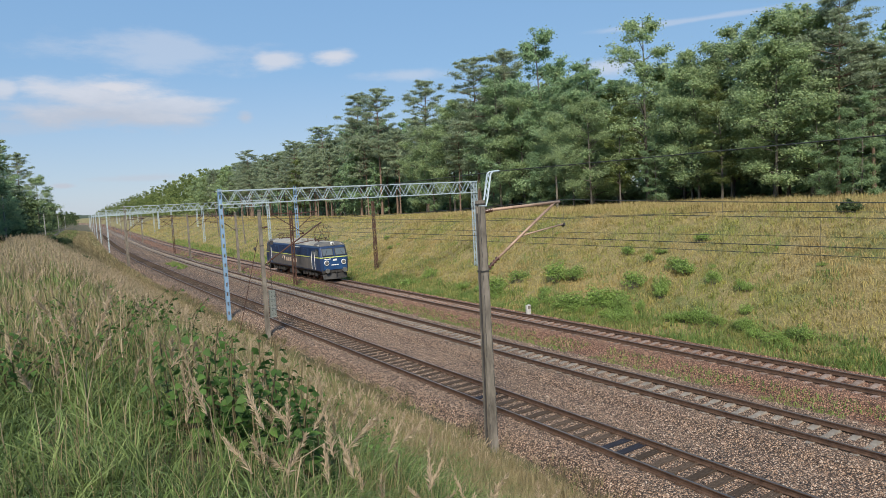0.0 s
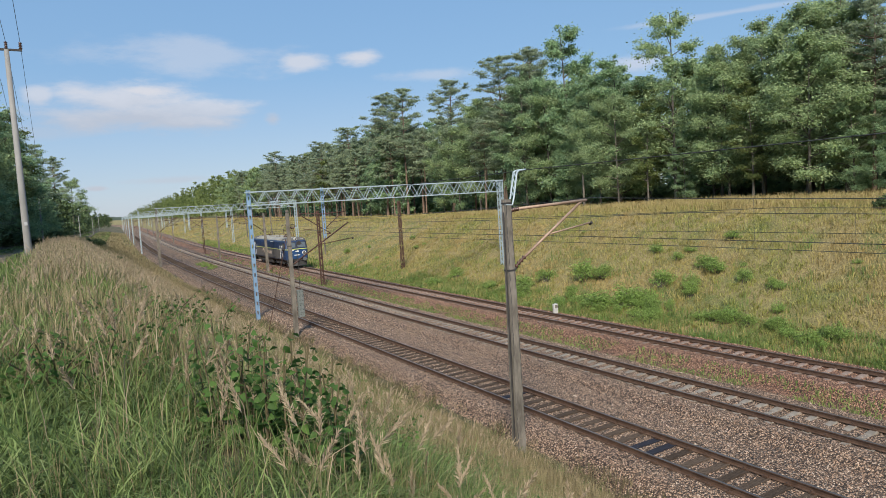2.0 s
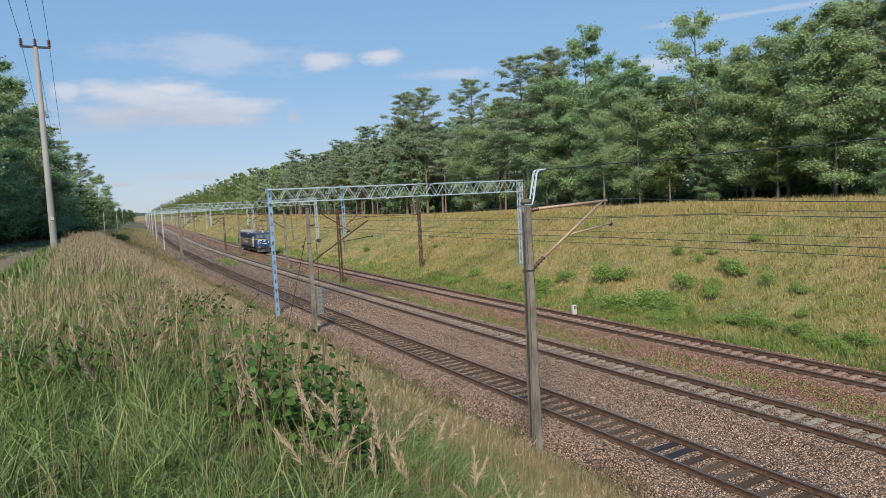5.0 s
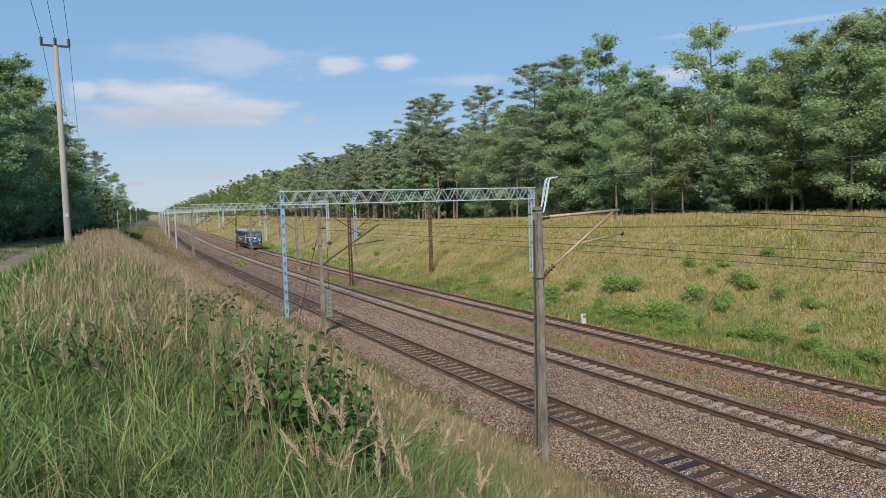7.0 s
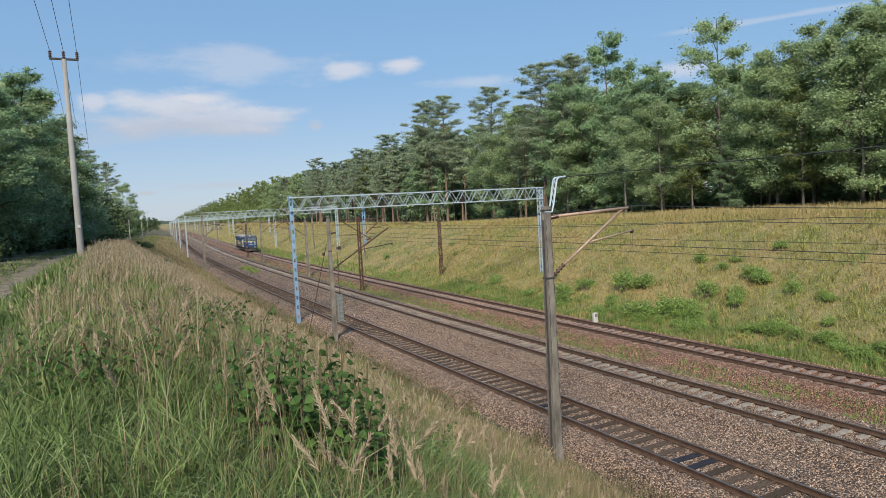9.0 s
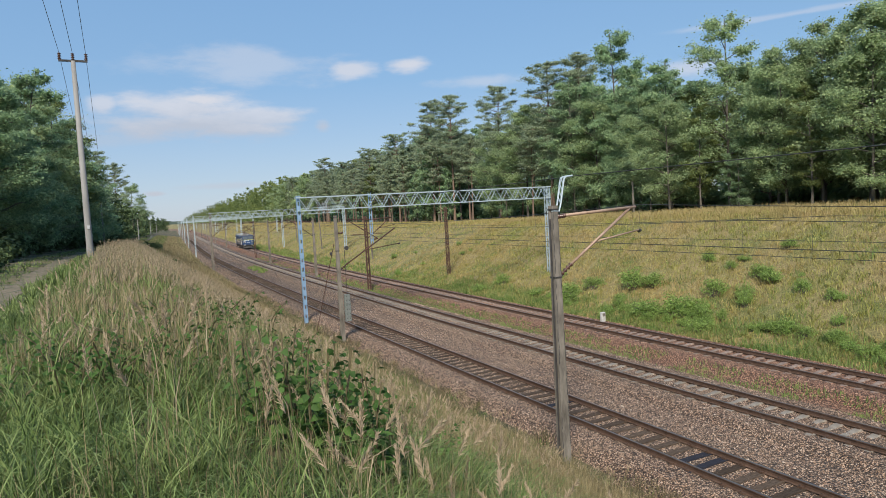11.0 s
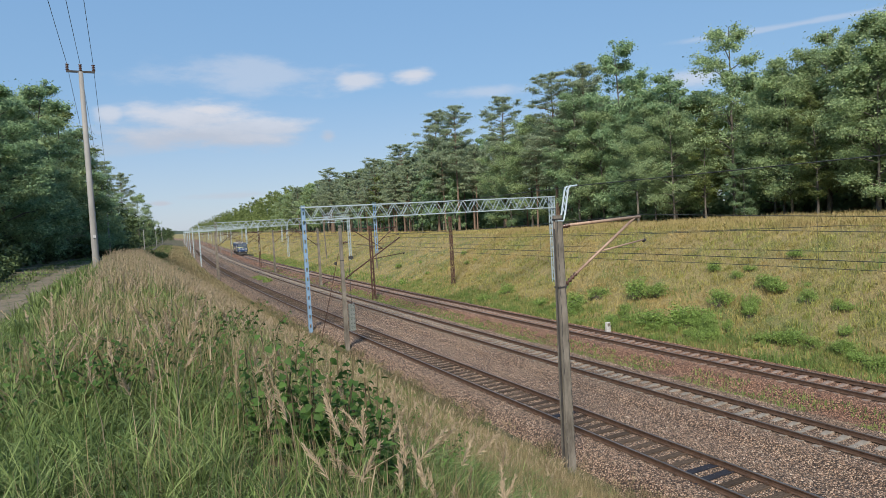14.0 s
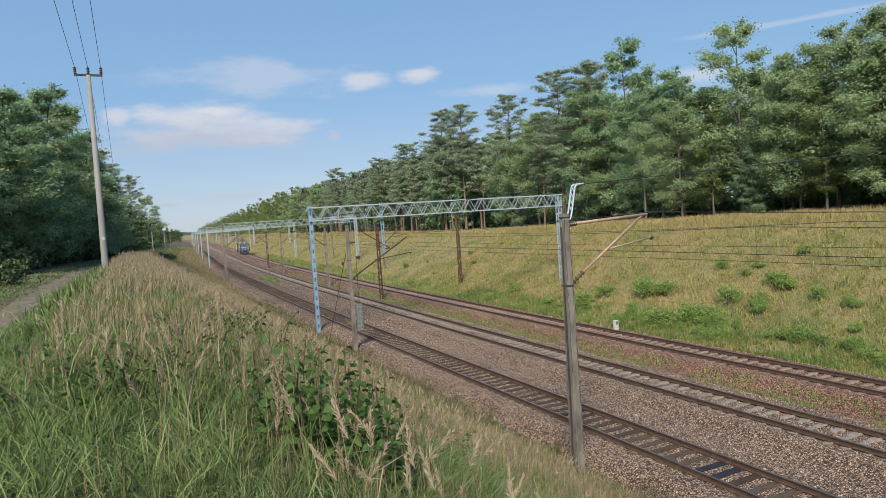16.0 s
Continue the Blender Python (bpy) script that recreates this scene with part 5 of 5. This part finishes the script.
def blades(rng, u, y, length, width, lean=0.5, toward=None):
    """Curved, tapering blades, three triangles each."""
    n = len(u)
    z = place(u, y) - 0.03
    base = np.stack([u + np.array([bend(v) for v in y]), y, z], 1)
    a = rng.uniform(0, math.tau, n) if toward is None else toward
    way = np.stack([np.cos(a), np.sin(a), np.zeros(n)], 1)
    a2 = rng.uniform(0, math.tau, n)
    side = np.stack([np.cos(a2), np.sin(a2), np.zeros(n)], 1) * (width * rng.uniform(0.6, 1.3, n))[:, None] / 2
    k = np.abs(rng.normal(size=n)) * lean
    k = np.minimum(k, 1.75)
    ln = length * rng.uniform(0.55, 1.15, n)
    mid = base + way * (ln * k * 0.22)[:, None]
    mid[:, 2] += ln * 0.58
    tip = base + way * (ln * k * 0.75)[:, None]
    tip[:, 2] += ln * (1.0 - 0.33 * k)
    v = np.stack([base - side, base + side, mid + side * 0.85, mid - side * 0.85, tip], 1).reshape(-1, 3)
    o = np.arange(n)[:, None] * 5
    t = np.concatenate([o + [[0, 1, 2]], o + [[0, 2, 3]], o + [[3, 2, 4]]], 1).reshape(-1, 3)
    return v, t, tip, way


def arched(rng, u, y, length, width, lean=0.7, toward=None):
    """Long blades that rise and bow over, five triangles each."""
    n = len(u)
    base = np.stack([u + np.array([bend(v) for v in y]), y, place(u, y) - 0.03], 1)
    a, a2 = rng.uniform(0, math.tau, n) if toward is None else toward, rng.uniform(0, math.tau, n)
    way = np.stack([np.cos(a), np.sin(a), np.zeros(n)], 1)
    side = np.stack([np.cos(a2), np.sin(a2), np.zeros(n)], 1) * (width * rng.uniform(0.6, 1.3, n))[:, None] / 2
    k = np.minimum(np.abs(rng.normal(size=n)) * lean + 0.35, 1.75)
    ln = length * rng.uniform(0.5, 1.2, n)
    rows = []
    for t, w in ((0.0, 0.8), (0.45, 1.0), (0.8, 0.7)):
        c = base + way * (ln * k * 0.62 * t * t)[:, None]
        c[:, 2] += ln * (t - 0.40 * k * t ** 2.3)
        rows += [c - side * w, c + side * w]
    tip = base + way * (ln * k * 0.62)[:, None]
    tip[:, 2] += ln * (1 - 0.44 * k)
    v = np.stack(rows + [tip], 1).reshape(-1, 3)
    o = np.arange(n)[:, None] * 7
    t = np.concatenate([o + [[0, 1, 3]], o + [[0, 3, 2]], o + [[2, 3, 5]], o + [[2, 5, 4]], o + [[4, 5, 6]]], 1).reshape(-1, 3)
    return v, t, tip, way


def scatter(rng, n, u0, u1, y0, y1, keep=None):
    u, y = rng.uniform(u0, u1, n), rng.uniform(y0, y1, n)
    if keep is not None:
        ok = keep(u, y)
        u, y = u[ok], y[ok]
    return u, y


def tufts(rng, n, u0, u1, y0, y1, per, length, width, lean, how, wide=0.07, keep=None):
    """Tussocks: blades that spring from one root and fall outwards, each tussock with its own size and lie."""
    cu, cy = scatter(rng, n, u0, u1, y0, y1, keep)
    k = len(cu)
    size, lie = np.repeat(rng.uniform(0.6, 1.25, k), per), np.repeat(rng.uniform(0, math.tau, k), per)
    a = rng.uniform(0, math.tau, k * per)
    r = wide * np.sqrt(rng.uniform(0, 1, k * per))
    u, y = np.repeat(cu, per) + np.cos(a) * r, np.repeat(cy, per) + np.sin(a) * r
    toward = np.where(rng.uniform(size=k * per) < 0.6, a + rng.normal(size=k * per) * 0.4, lie + rng.normal(size=k * per) * 0.5)
    return how(rng, u, y, length * size, width, lean, toward)[:2]


def patchy(u, y, scale, seed):
    return np.array([noise.noise((a * scale, b * scale, seed)) for a, b in zip(u, y)])


def grass_sheet(name, pieces, mat, label):
    v = np.concatenate([p[0] for p in pieces])
    off, t = 0, []
    for p in pieces:
        t.append(p[1] + off)
        off += len(p[0])
    tagged(new(name, raw_mesh(name, v, np.concatenate(t), [mat])), label, "grass", kind="stuff")


def off_path(u, y):
    return (u > -2.4 + 0.25 * np.sin(y)) | (u < -3.8)


def plumes(rng, u, y, height, size, near):
    """Reed-grass stalks with a feathery, leaning head of narrow spikelets."""
    v1, t1, tip, way = blades(rng, u, y, height, 0.008 if near else 0.025, 0.28)
    n = len(u)
    count = (90 if size > 0.22 else 34) if near else 4
    nod = way * rng.uniform(0.1, 1.1, n)[:, None]
    axis = nod + np.array([0, 0, 1.0])
    axis /= np.linalg.norm(axis, axis=1, keepdims=True)
    vs, ts = [v1], [t1]
    off = len(v1)
    for k in range(count):
        f = k / max(1, count - 1)
        c = tip - np.array([0, 0, 0.06 * size]) + axis * (size * f * 0.85)
        d = axis + rng.normal(size=(n, 3)) * (0.34 if near else 0.12)
        d /= np.linalg.norm(d, axis=1, keepdims=True)
        s = np.cross(d, rng.normal(size=(n, 3)))
        s /= np.linalg.norm(s, axis=1, keepdims=True)
        w = size * ((0.012 if size > 0.22 else 0.03) if near else 0.06)
        lq = size * ((0.26 * (1 - 0.55 * f) * (0.55 + 0.45 * min(1, f * 5))) if near else 0.5 * (1 - 0.4 * f))
        p = np.stack([c, c + s * w + d * lq * 0.5, c + d * lq, c - s * w + d * lq * 0.5], 1).reshape(-1, 3)
        o = np.arange(n)[:, None] * 4 + off
        vs.append(p)
        ts.append(np.concatenate([o + [[0, 1, 2]], o + [[0, 2, 3]]], 1).reshape(-1, 3))
        off += len(p)
    return np.concatenate(vs), np.concatenate(ts)


def build_grass():
    rng = np.random.default_rng(11)
    green, dry, heads, seeds = [], [], [], []
    # blades of the near bank, coarser with distance
    for n, u0, u1, y0, y1, ln, w in ((9000, -2.3, 9.0, -9, 1.2, 0.6, 0.016), (1200, -1.2, 3.0, 1.2, 3.6, 0.38, 0.006), (3500, -2.0, 5.0, 3.6, 7, 0.4, 0.008), (10000, -4.5, 10.5, 7, 15, 0.45, 0.011), (28000, -5, 11.6, 15, 34, 0.45, 0.028), (17000, -5, 11.8, 34, 80, 0.5, 0.05), (9000, -5.5, 12, 80, 190, 0.8, 0.1), (9000, -8, 12, 150, 420, 0.8, 0.24)):
        u, y = scatter(rng, n, u0, u1, y0, y1, off_path)
        clear = np.hypot(u, y) > 0.9
        u, y = u[clear], y[clear]
        low = np.where(u > 8.5, 0.6, 1.0) * np.where((u > 5) & (y > 34), 0.4, 1.0) * np.where(u < -1.2, 0.35, 1.0)
        low = low * np.where((np.abs(u - 1.25) < 0.7) & (y > 2.8) & (y < 4.9), 0.6, 1.0)
        green.append((arched if y0 < 10 else blades)(rng, u, y, ln * low, w, 1.1 if y0 < 10 else 1.25)[:2])
    def around(u, y):
        return off_path(u, y) & (np.hypot(u, y) > 1.1) & ~((np.abs(u - 1.3) < 0.6) & (np.abs(y - 4.6) < 0.5))

    for n, u0, u1, y0, y1, per, ln, w in ((430, -1.2, 3.2, 1.6, 4.2, 34, 0.56, 0.007), (800, -1.6, 4.8, 4.2, 7.5, 28, 0.58, 0.0088), (1500, -2.0, 8.0, 7.5, 15, 14, 0.58, 0.012)):
        green.append(tufts(rng, n, u0, u1, y0, y1, per, ln, w, 1.35, arched, 0.07, around))
    green.append(tufts(rng, 1500, -2.2, 10, 15, 34, 9, 0.5, 0.026, 0.9, blades, 0.12, around))
    for n, u0, u1, y0, y1, ln, w in ((3600, -2.0, 5.0, 1.3, 6.5, 0.62, 0.0045), (6000, 2.0, 6.0, 3.0, 7.5, 0.7, 0.005), (21000, -1.2, 11.5, 6.5, 16, 0.66, 0.0085), (24000, -0.9, 11.9, 16, 36, 0.55, 0.017), (15000, -1.2, 12.1, 36, 85, 0.55, 0.035), (7000, -2, 12.2, 85, 200, 0.85, 0.08), (12000, 5, 12.4, 36, 130, 0.5, 0.05), (7000, -1, 12.4, 130, 420, 0.7, 0.2), (9000, 9.0, 12.5, 6, 36, 0.32, 0.014)):
        u, y = scatter(rng, n, u0, u1, y0, y1, off_path)
        keep = (patchy(u, y, 0.22, 3) + 0.5 * (u > 5) + 0.3 * (y > 12) > 0.0)
        u, y = u[keep], y[keep]
        low = np.where(u > 9.5, 0.55, 1.0)
        dry.append(blades(rng, u, y, ln * low, w, 0.35)[:2])
    for n, u0, u1, y0, y1, h, s, near in ((46, 0.7, 2.7, 2.9, 4.6, 0.72, 0.26, True), (420, 3.5, 11.3, 6, 17, 0.62, 0.15, True), (50, -1.5, 2.5, 4.5, 8, 0.9, 0.24, True), (900, -1.0, 8.0, 6.5, 20, 0.8, 0.18, True), (4600, -0.8, 7.0, 18, 45, 0.68, 0.18, False), (3600, -1.0, 7, 45, 110, 0.65, 0.22, False)):
        u, y = scatter(rng, n, u0, u1, y0, y1, off_path)
        keep = patchy(u, y, 0.25, 3) + 0.25 * (y > 12) + (y < 5.2) > -0.05
        u, y = u[keep], y[keep]
        (heads if near else seeds).append(plumes(rng, u, y, h, s, near))
    dry.append(tufts(rng, 1300, 3.5, 11.8, 5.5, 20, 14, 0.6, 0.011, 0.7, blades, 0.1))
    dry.append(tufts(rng, 1500, 11.0, 12.75, 7, 70, 9, 0.32, 0.012, 1.3, blades, 0.12, lambda u, y: patchy(u, y, 0.8, 4) > -0.15))
    green.append(tufts(rng, 1300, 10.6, 12.5, 7, 70, 9, 0.3, 0.016, 1.3, blades, 0.14, lambda u, y: patchy(u, y, 0.7, 12) > 0.0))
    for edge in (-3.6, -2.5):
        green.append(tufts(rng, 170, edge - 0.2, edge + 0.2, 12, 75, 8, 0.13, 0.02, 1.3, blades, 0.12))
    grass_sheet("tall_grass", green, M_GRASS, "tall green meadow grass on the railway bank")
    grass_sheet("dry_grass", dry, M_DRY, "dry straw-coloured grass on the railway bank")
    grass_sheet("seeding_grass", seeds, M_SEED, "tan seeding reed grass along the crest of the bank")
    grass_sheet("plume_grass", heads, M_PLUME, "tall reed grass with pale feathery plumes")
    grass_sheet("brown_weeds", [tufts(rng, 1500, 10.4, 12.7, 7, 75, 12, 0.42, 0.013, 0.9, blades, 0.16, lambda u, y: patchy(u, y, 0.5, 21) > -0.2)], M_BROWN, "withered brown weeds along the edge of the ballast")
    # far bank
    far, tan = [], []
    for n, u0, u1, y0, y1, ln, w in ((38000, 29.0, 57, 10, 75, 0.32, 0.03), (26000, 29.0, 58, 75, 190, 0.35, 0.08), (7000, 29.2, 58, 190, 420, 0.4, 0.24)):
        u, y = scatter(rng, n, u0, u1, y0, y1)
        far.append(blades(rng, u, y, ln, w, 1.1)[:2])
    far.append(tufts(rng, 8500, 29.0, 57, 10, 75, 9, 0.45, 0.034, 1.5, blades, 0.22))
    for n, u0, u1, y0, y1, ln, w in ((22000, 45, 58, 10, 75, 0.7, 0.04), (12000, 31, 46, 10, 75, 0.4, 0.026), (9000, 42, 58, 75, 190, 0.45, 0.06), (4500, 31, 50, 60, 190, 0.3, 0.045), (5000, 31, 58, 190, 420, 0.8, 0.2)):
        u, y = scatter(rng, n, u0, u1, y0, y1)
        keep = (patchy(u, y, 0.15, 8) > -0.1) | (u > 44)
        tan.append(blades(rng, u[keep], y[keep], ln, w, 0.8)[:2])
    tan.append(tufts(rng, 2800, 31, 50, 10, 80, 9, 0.48, 0.03, 1.5, blades, 0.25, lambda u, y: patchy(u, y, 0.12, 8) > 0.05))
    grass_sheet("bank_grass", far, M_BANK, "yellow-green sunlit grass on the far bank")
    grass_sheet("dry_bank_grass", tan, M_TAN, "dry tan grass along the top of the far bank")
    lush = []
    for n, u0, u1, y0, y1, ln, w in ((9000, 28.7, 32.5, 8, 80, 0.42, 0.04), (4000, 28.8, 32, 80, 200, 0.5, 0.1), (10000, 22.5, 24.2, 6, 75, 0.22, 0.035), (22000, 29, 42, 10, 75, 0.5, 0.035), (900, 22.4, 24.2, 70, 140, 0.25, 0.09), (700, 17.2, 18.6, 98, 112, 0.4, 0.08)):
        u, y = scatter(rng, n, u0, u1, y0, y1)
        keep = patchy(u, y, 0.5, 2) > (-0.2 if u0 < 25 else 0.12 + 0.02 * (u - 29) if u1 > 40 else 0.5 * (u - 31.6) / 1.6 - 0.15)
        u, y = u[keep], y[keep]
        lush.append(blades(rng, u, y, ln, w, 0.7)[:2])
    lush.append(tufts(rng, 1500, 28.9, 31.8, 8, 60, 10, 0.55, 0.026, 1.2, blades, 0.18, lambda u, y: patchy(u, y, 0.4, 6) > -0.25))
    grass_sheet("trackside_weeds", lush, M_WEED, "fresh green weeds along the foot of the bank")


build_grass()


def build_shrub(name, seed, spread, height, clumps, per, size, mat, label, category="shrub", single=False):
    rng = np.random.default_rng(seed)
    shrub = thing(name, pose(0, 0, -200), label, category, "bank shrubs")
    s = Shape()
    cs = []
    for i in range(clumps):
        a, r = rng.uniform(0, math.tau), spread * math.sqrt(rng.uniform())
        h = height * rng.uniform(0.35, 1.0) * (1 - 0.4 * r / spread)
        end = Vector((r * math.cos(a), r * math.sin(a), h))
        s.tube((end.x * 0.25, end.y * 0.25, -0.1), end, 0.014, 5, 0.004, cap=False)
        cs += [end, end * 0.72]
        if single:
            cs += [end * 0.45]
            part("stem", s, M_BARK, shrub)
            s = Shape()
    if not single:
        part("woody_stem", s, M_BARK, shrub)
    v, f = leaf_cloud(rng, np.array(cs), np.full(len(cs), height * 0.22), per, size, 0.9, 1.4)
    part("leaves", raw_mesh("leaves", v, f, [mat]), None, shrub)
    return shrub


def leafy_shoots(name, seed, shoots, spread, height, lean, leaf, gap, mat, label, category):
    """Stems that each carry pointed, slightly folded leaves on short stalks, smaller towards the tip."""
    rng = np.random.default_rng(seed)
    plant_thing = thing(name, pose(0, 0, -200), label, category, "leafy plants in the grass")
    verts, tris = [], []
    for i in range(shoots):
        a, r = rng.uniform(0, math.tau), spread * math.sqrt(rng.uniform())
        root = Vector((r * math.cos(a), r * math.sin(a), -0.1))
        top = height * rng.uniform(0.6, 1.05)
        drift = Vector((math.cos(a), math.sin(a), 0)) * top * lean * rng.uniform(0.4, 1.3)
        pts = [root + drift * (t * t) + Vector((0.02 * math.sin(5 * t + i), 0.02 * math.cos(4 * t), (top + 0.1) * (t - 0.35 * lean * t * t))) for t in (0, 0.25, 0.5, 0.75, 1)]
        part("stem", Shape().path(pts, 0.006, 5), M_STEM, plant_thing)
        n = int(top / gap)
        for k in range(n):
            t = 0.2 + 0.8 * (k + 0.5) / n
            f = t * 4
            p = pts[int(f)].lerp(pts[min(4, int(f) + 1)], f - int(f))
            b = k * 2.4 + i + rng.uniform(-0.4, 0.4)
            out = Vector((math.cos(b), math.sin(b), rng.uniform(-0.75, 0.35))).normalized()
            ln = leaf * (1.15 - 0.6 * t) * rng.uniform(0.8, 1.25)
            side = out.cross(Vector((rng.normal() * 0.6, rng.normal() * 0.6, 1))).normalized()
            down = side.cross(out).normalized() * -1
            p = p + out * ln * 0.5
            o = len(verts)
            w = ln * 0.42
            verts += [p, p + out * ln * 0.25 + side * w + down * ln * -0.06, p + out * ln * 0.62 + side * w * 0.72 + down * ln * 0.04, p + out * ln + down * ln * 0.3,
                      p + out * ln * 0.62 - side * w * 0.72 + down * ln * 0.04, p + out * ln * 0.25 - side * w + down * ln * -0.06, p + out * ln * 0.45 + down * ln * 0.08]
            tris += [(o + c, o + c + 1 if c < 5 else o, o + 6) for c in range(6)]
    part("leaves", raw_mesh("leaves", np.array([tuple(v) for v in verts]), np.array(tris), [mat]), None, plant_thing)
    return plant_thing


def build_shrubs():
    rnd = random.Random(9)
    kinds = [build_shrub("shrub", s, 0.7, 1.25, 34, 26, 0.062, M_SHRUB, "small bright green shrub on the grassy bank") for s in (1, 2, 3)]
    spots = [(31.7, 41.2, 1.1), (33.4, 40.3, 0.9), (30.7, 31.7, 1.1), (31.3, 29.8, 1.2), (31.7, 28.7, 1.1), (30.9, 27.3, 1.0), (33.9, 36.5, 1.3), (34.4, 34.8, 1.0), (34.2, 29.3, 1.0), (34.1, 27, 1.1),
             (36.7, 27.8, 0.9), (33.6, 26.6, 1.0), (36.2, 26.6, 0.8), (35.5, 24.1, 0.75), (35.1, 22.1, 0.8), (38, 33, 0.7), (34, 46, 1.0), (32, 52, 1.1), (40, 28, 0.6), (33, 20.5, 0.7)]
    spots += [(rnd.uniform(29.6, 31.5), rnd.uniform(16, 80), rnd.uniform(0.45, 0.9)) for _ in range(22)] + [(rnd.uniform(29.8, 32.2), rnd.uniform(22, 36), rnd.uniform(0.5, 0.8)) for _ in range(16)] + [(rnd.uniform(33, 41), rnd.uniform(18, 90), rnd.uniform(0.3, 0.65)) for _ in range(14)]
    for u, y, k in spots:
        copy_thing(rnd.choice(kinds), along(u, y, ground_z(u, y), rnd.uniform(0, 360)) @ Matrix.Diagonal((k * rnd.uniform(0.6, 1.3), k * rnd.uniform(0.7, 1.6), k * rnd.uniform(0.75, 1.2), 1)))
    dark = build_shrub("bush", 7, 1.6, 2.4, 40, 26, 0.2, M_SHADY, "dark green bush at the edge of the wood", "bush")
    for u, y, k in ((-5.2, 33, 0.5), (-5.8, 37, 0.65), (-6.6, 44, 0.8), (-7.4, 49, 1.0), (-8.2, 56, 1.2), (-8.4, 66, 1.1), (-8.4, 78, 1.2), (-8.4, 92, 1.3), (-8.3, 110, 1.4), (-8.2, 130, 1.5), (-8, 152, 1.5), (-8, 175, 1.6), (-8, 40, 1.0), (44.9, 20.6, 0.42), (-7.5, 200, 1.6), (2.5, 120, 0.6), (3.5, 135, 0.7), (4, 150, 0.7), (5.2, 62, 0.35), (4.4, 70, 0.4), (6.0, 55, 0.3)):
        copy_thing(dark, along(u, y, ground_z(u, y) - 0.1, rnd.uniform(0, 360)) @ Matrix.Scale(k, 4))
    sap = leafy_shoots("sapling", 12, 5, 0.2, 1.1, 0.1, 0.11, 0.05, M_SAPLING, "young dark green poplar shoots among the tall grass", "sapling")
    for x, y, k in ((1.1, 4.5, 0.92), (1.42, 4.4, 0.85), (0.9, 4.75, 0.8), (1.75, 4.6, 0.8), (1.3, 4.8, 1.0), (1.55, 4.95, 0.95), (1.25, 4.55, 0.9), (1.6, 4.5, 0.9), (1.05, 4.75, 0.95)):
        copy_thing(sap, pose(x, y, ground_z(x, y), 0, 0, rnd.uniform(0, 360)) @ Matrix.Scale(k, 4))
    herb = leafy_shoots("herb", 14, 12, 0.55, 0.85, 0.55, 0.085, 0.045, M_SAPLING, "dark green bramble growing through the grass", "herb")
    for x, y, k in ((-0.5, 6.6, 1.0), (0.0, 7.0, 1.05), (0.5, 7.6, 0.95), (-0.9, 7.2, 0.95), (2.7, 6.5, 0.75), (3.2, 7.3, 0.6), (-1.2, 6.2, 0.7), (3.6, 8.6, 0.7), (0.2, 6.4, 0.7), (1.2, 10.8, 1.1), (1.7, 11.4, 1.15), (2.3, 11.0, 1.0), (0.6, 10.4, 0.9),
                    (4.2, 11, 0.7), (2.0, 3.3, 0.45), (2.6, 3.9, 0.6), (11.3, 15.6, 0.5), (11.7, 14.6, 0.45), (11.5, 17.2, 0.5), (11.8, 13.2, 0.4), (11.2, 19, 0.5), (11.6, 36, 0.6), (11.3, 43, 0.6)):
        copy_thing(herb, pose(x, y, ground_z(x, y), 0, 0, rnd.uniform(0, 360)) @ Matrix.Scale(k, 4))
    for t in (*kinds, dark, sap, herb):
        for o in list(t.children):
            bpy.data.objects.remove(o)
        bpy.data.objects.remove(t)


build_shrubs()


# ---- what moves ----
def motions():
    steps = [i / 2 for i in range(33)]
    walk(loco, [(t, along(TRACKS[2], loco_y(t))) for t in steps])
    for wheel, y in loco_wheels:
        walk(wheel, [(i / 15, pose(0, y, 0.627) @ Matrix.Rotation(-(loco_y(i / 15) - loco_y(0)) / 0.625, 4, "X")) for i in range(241)])


motions()
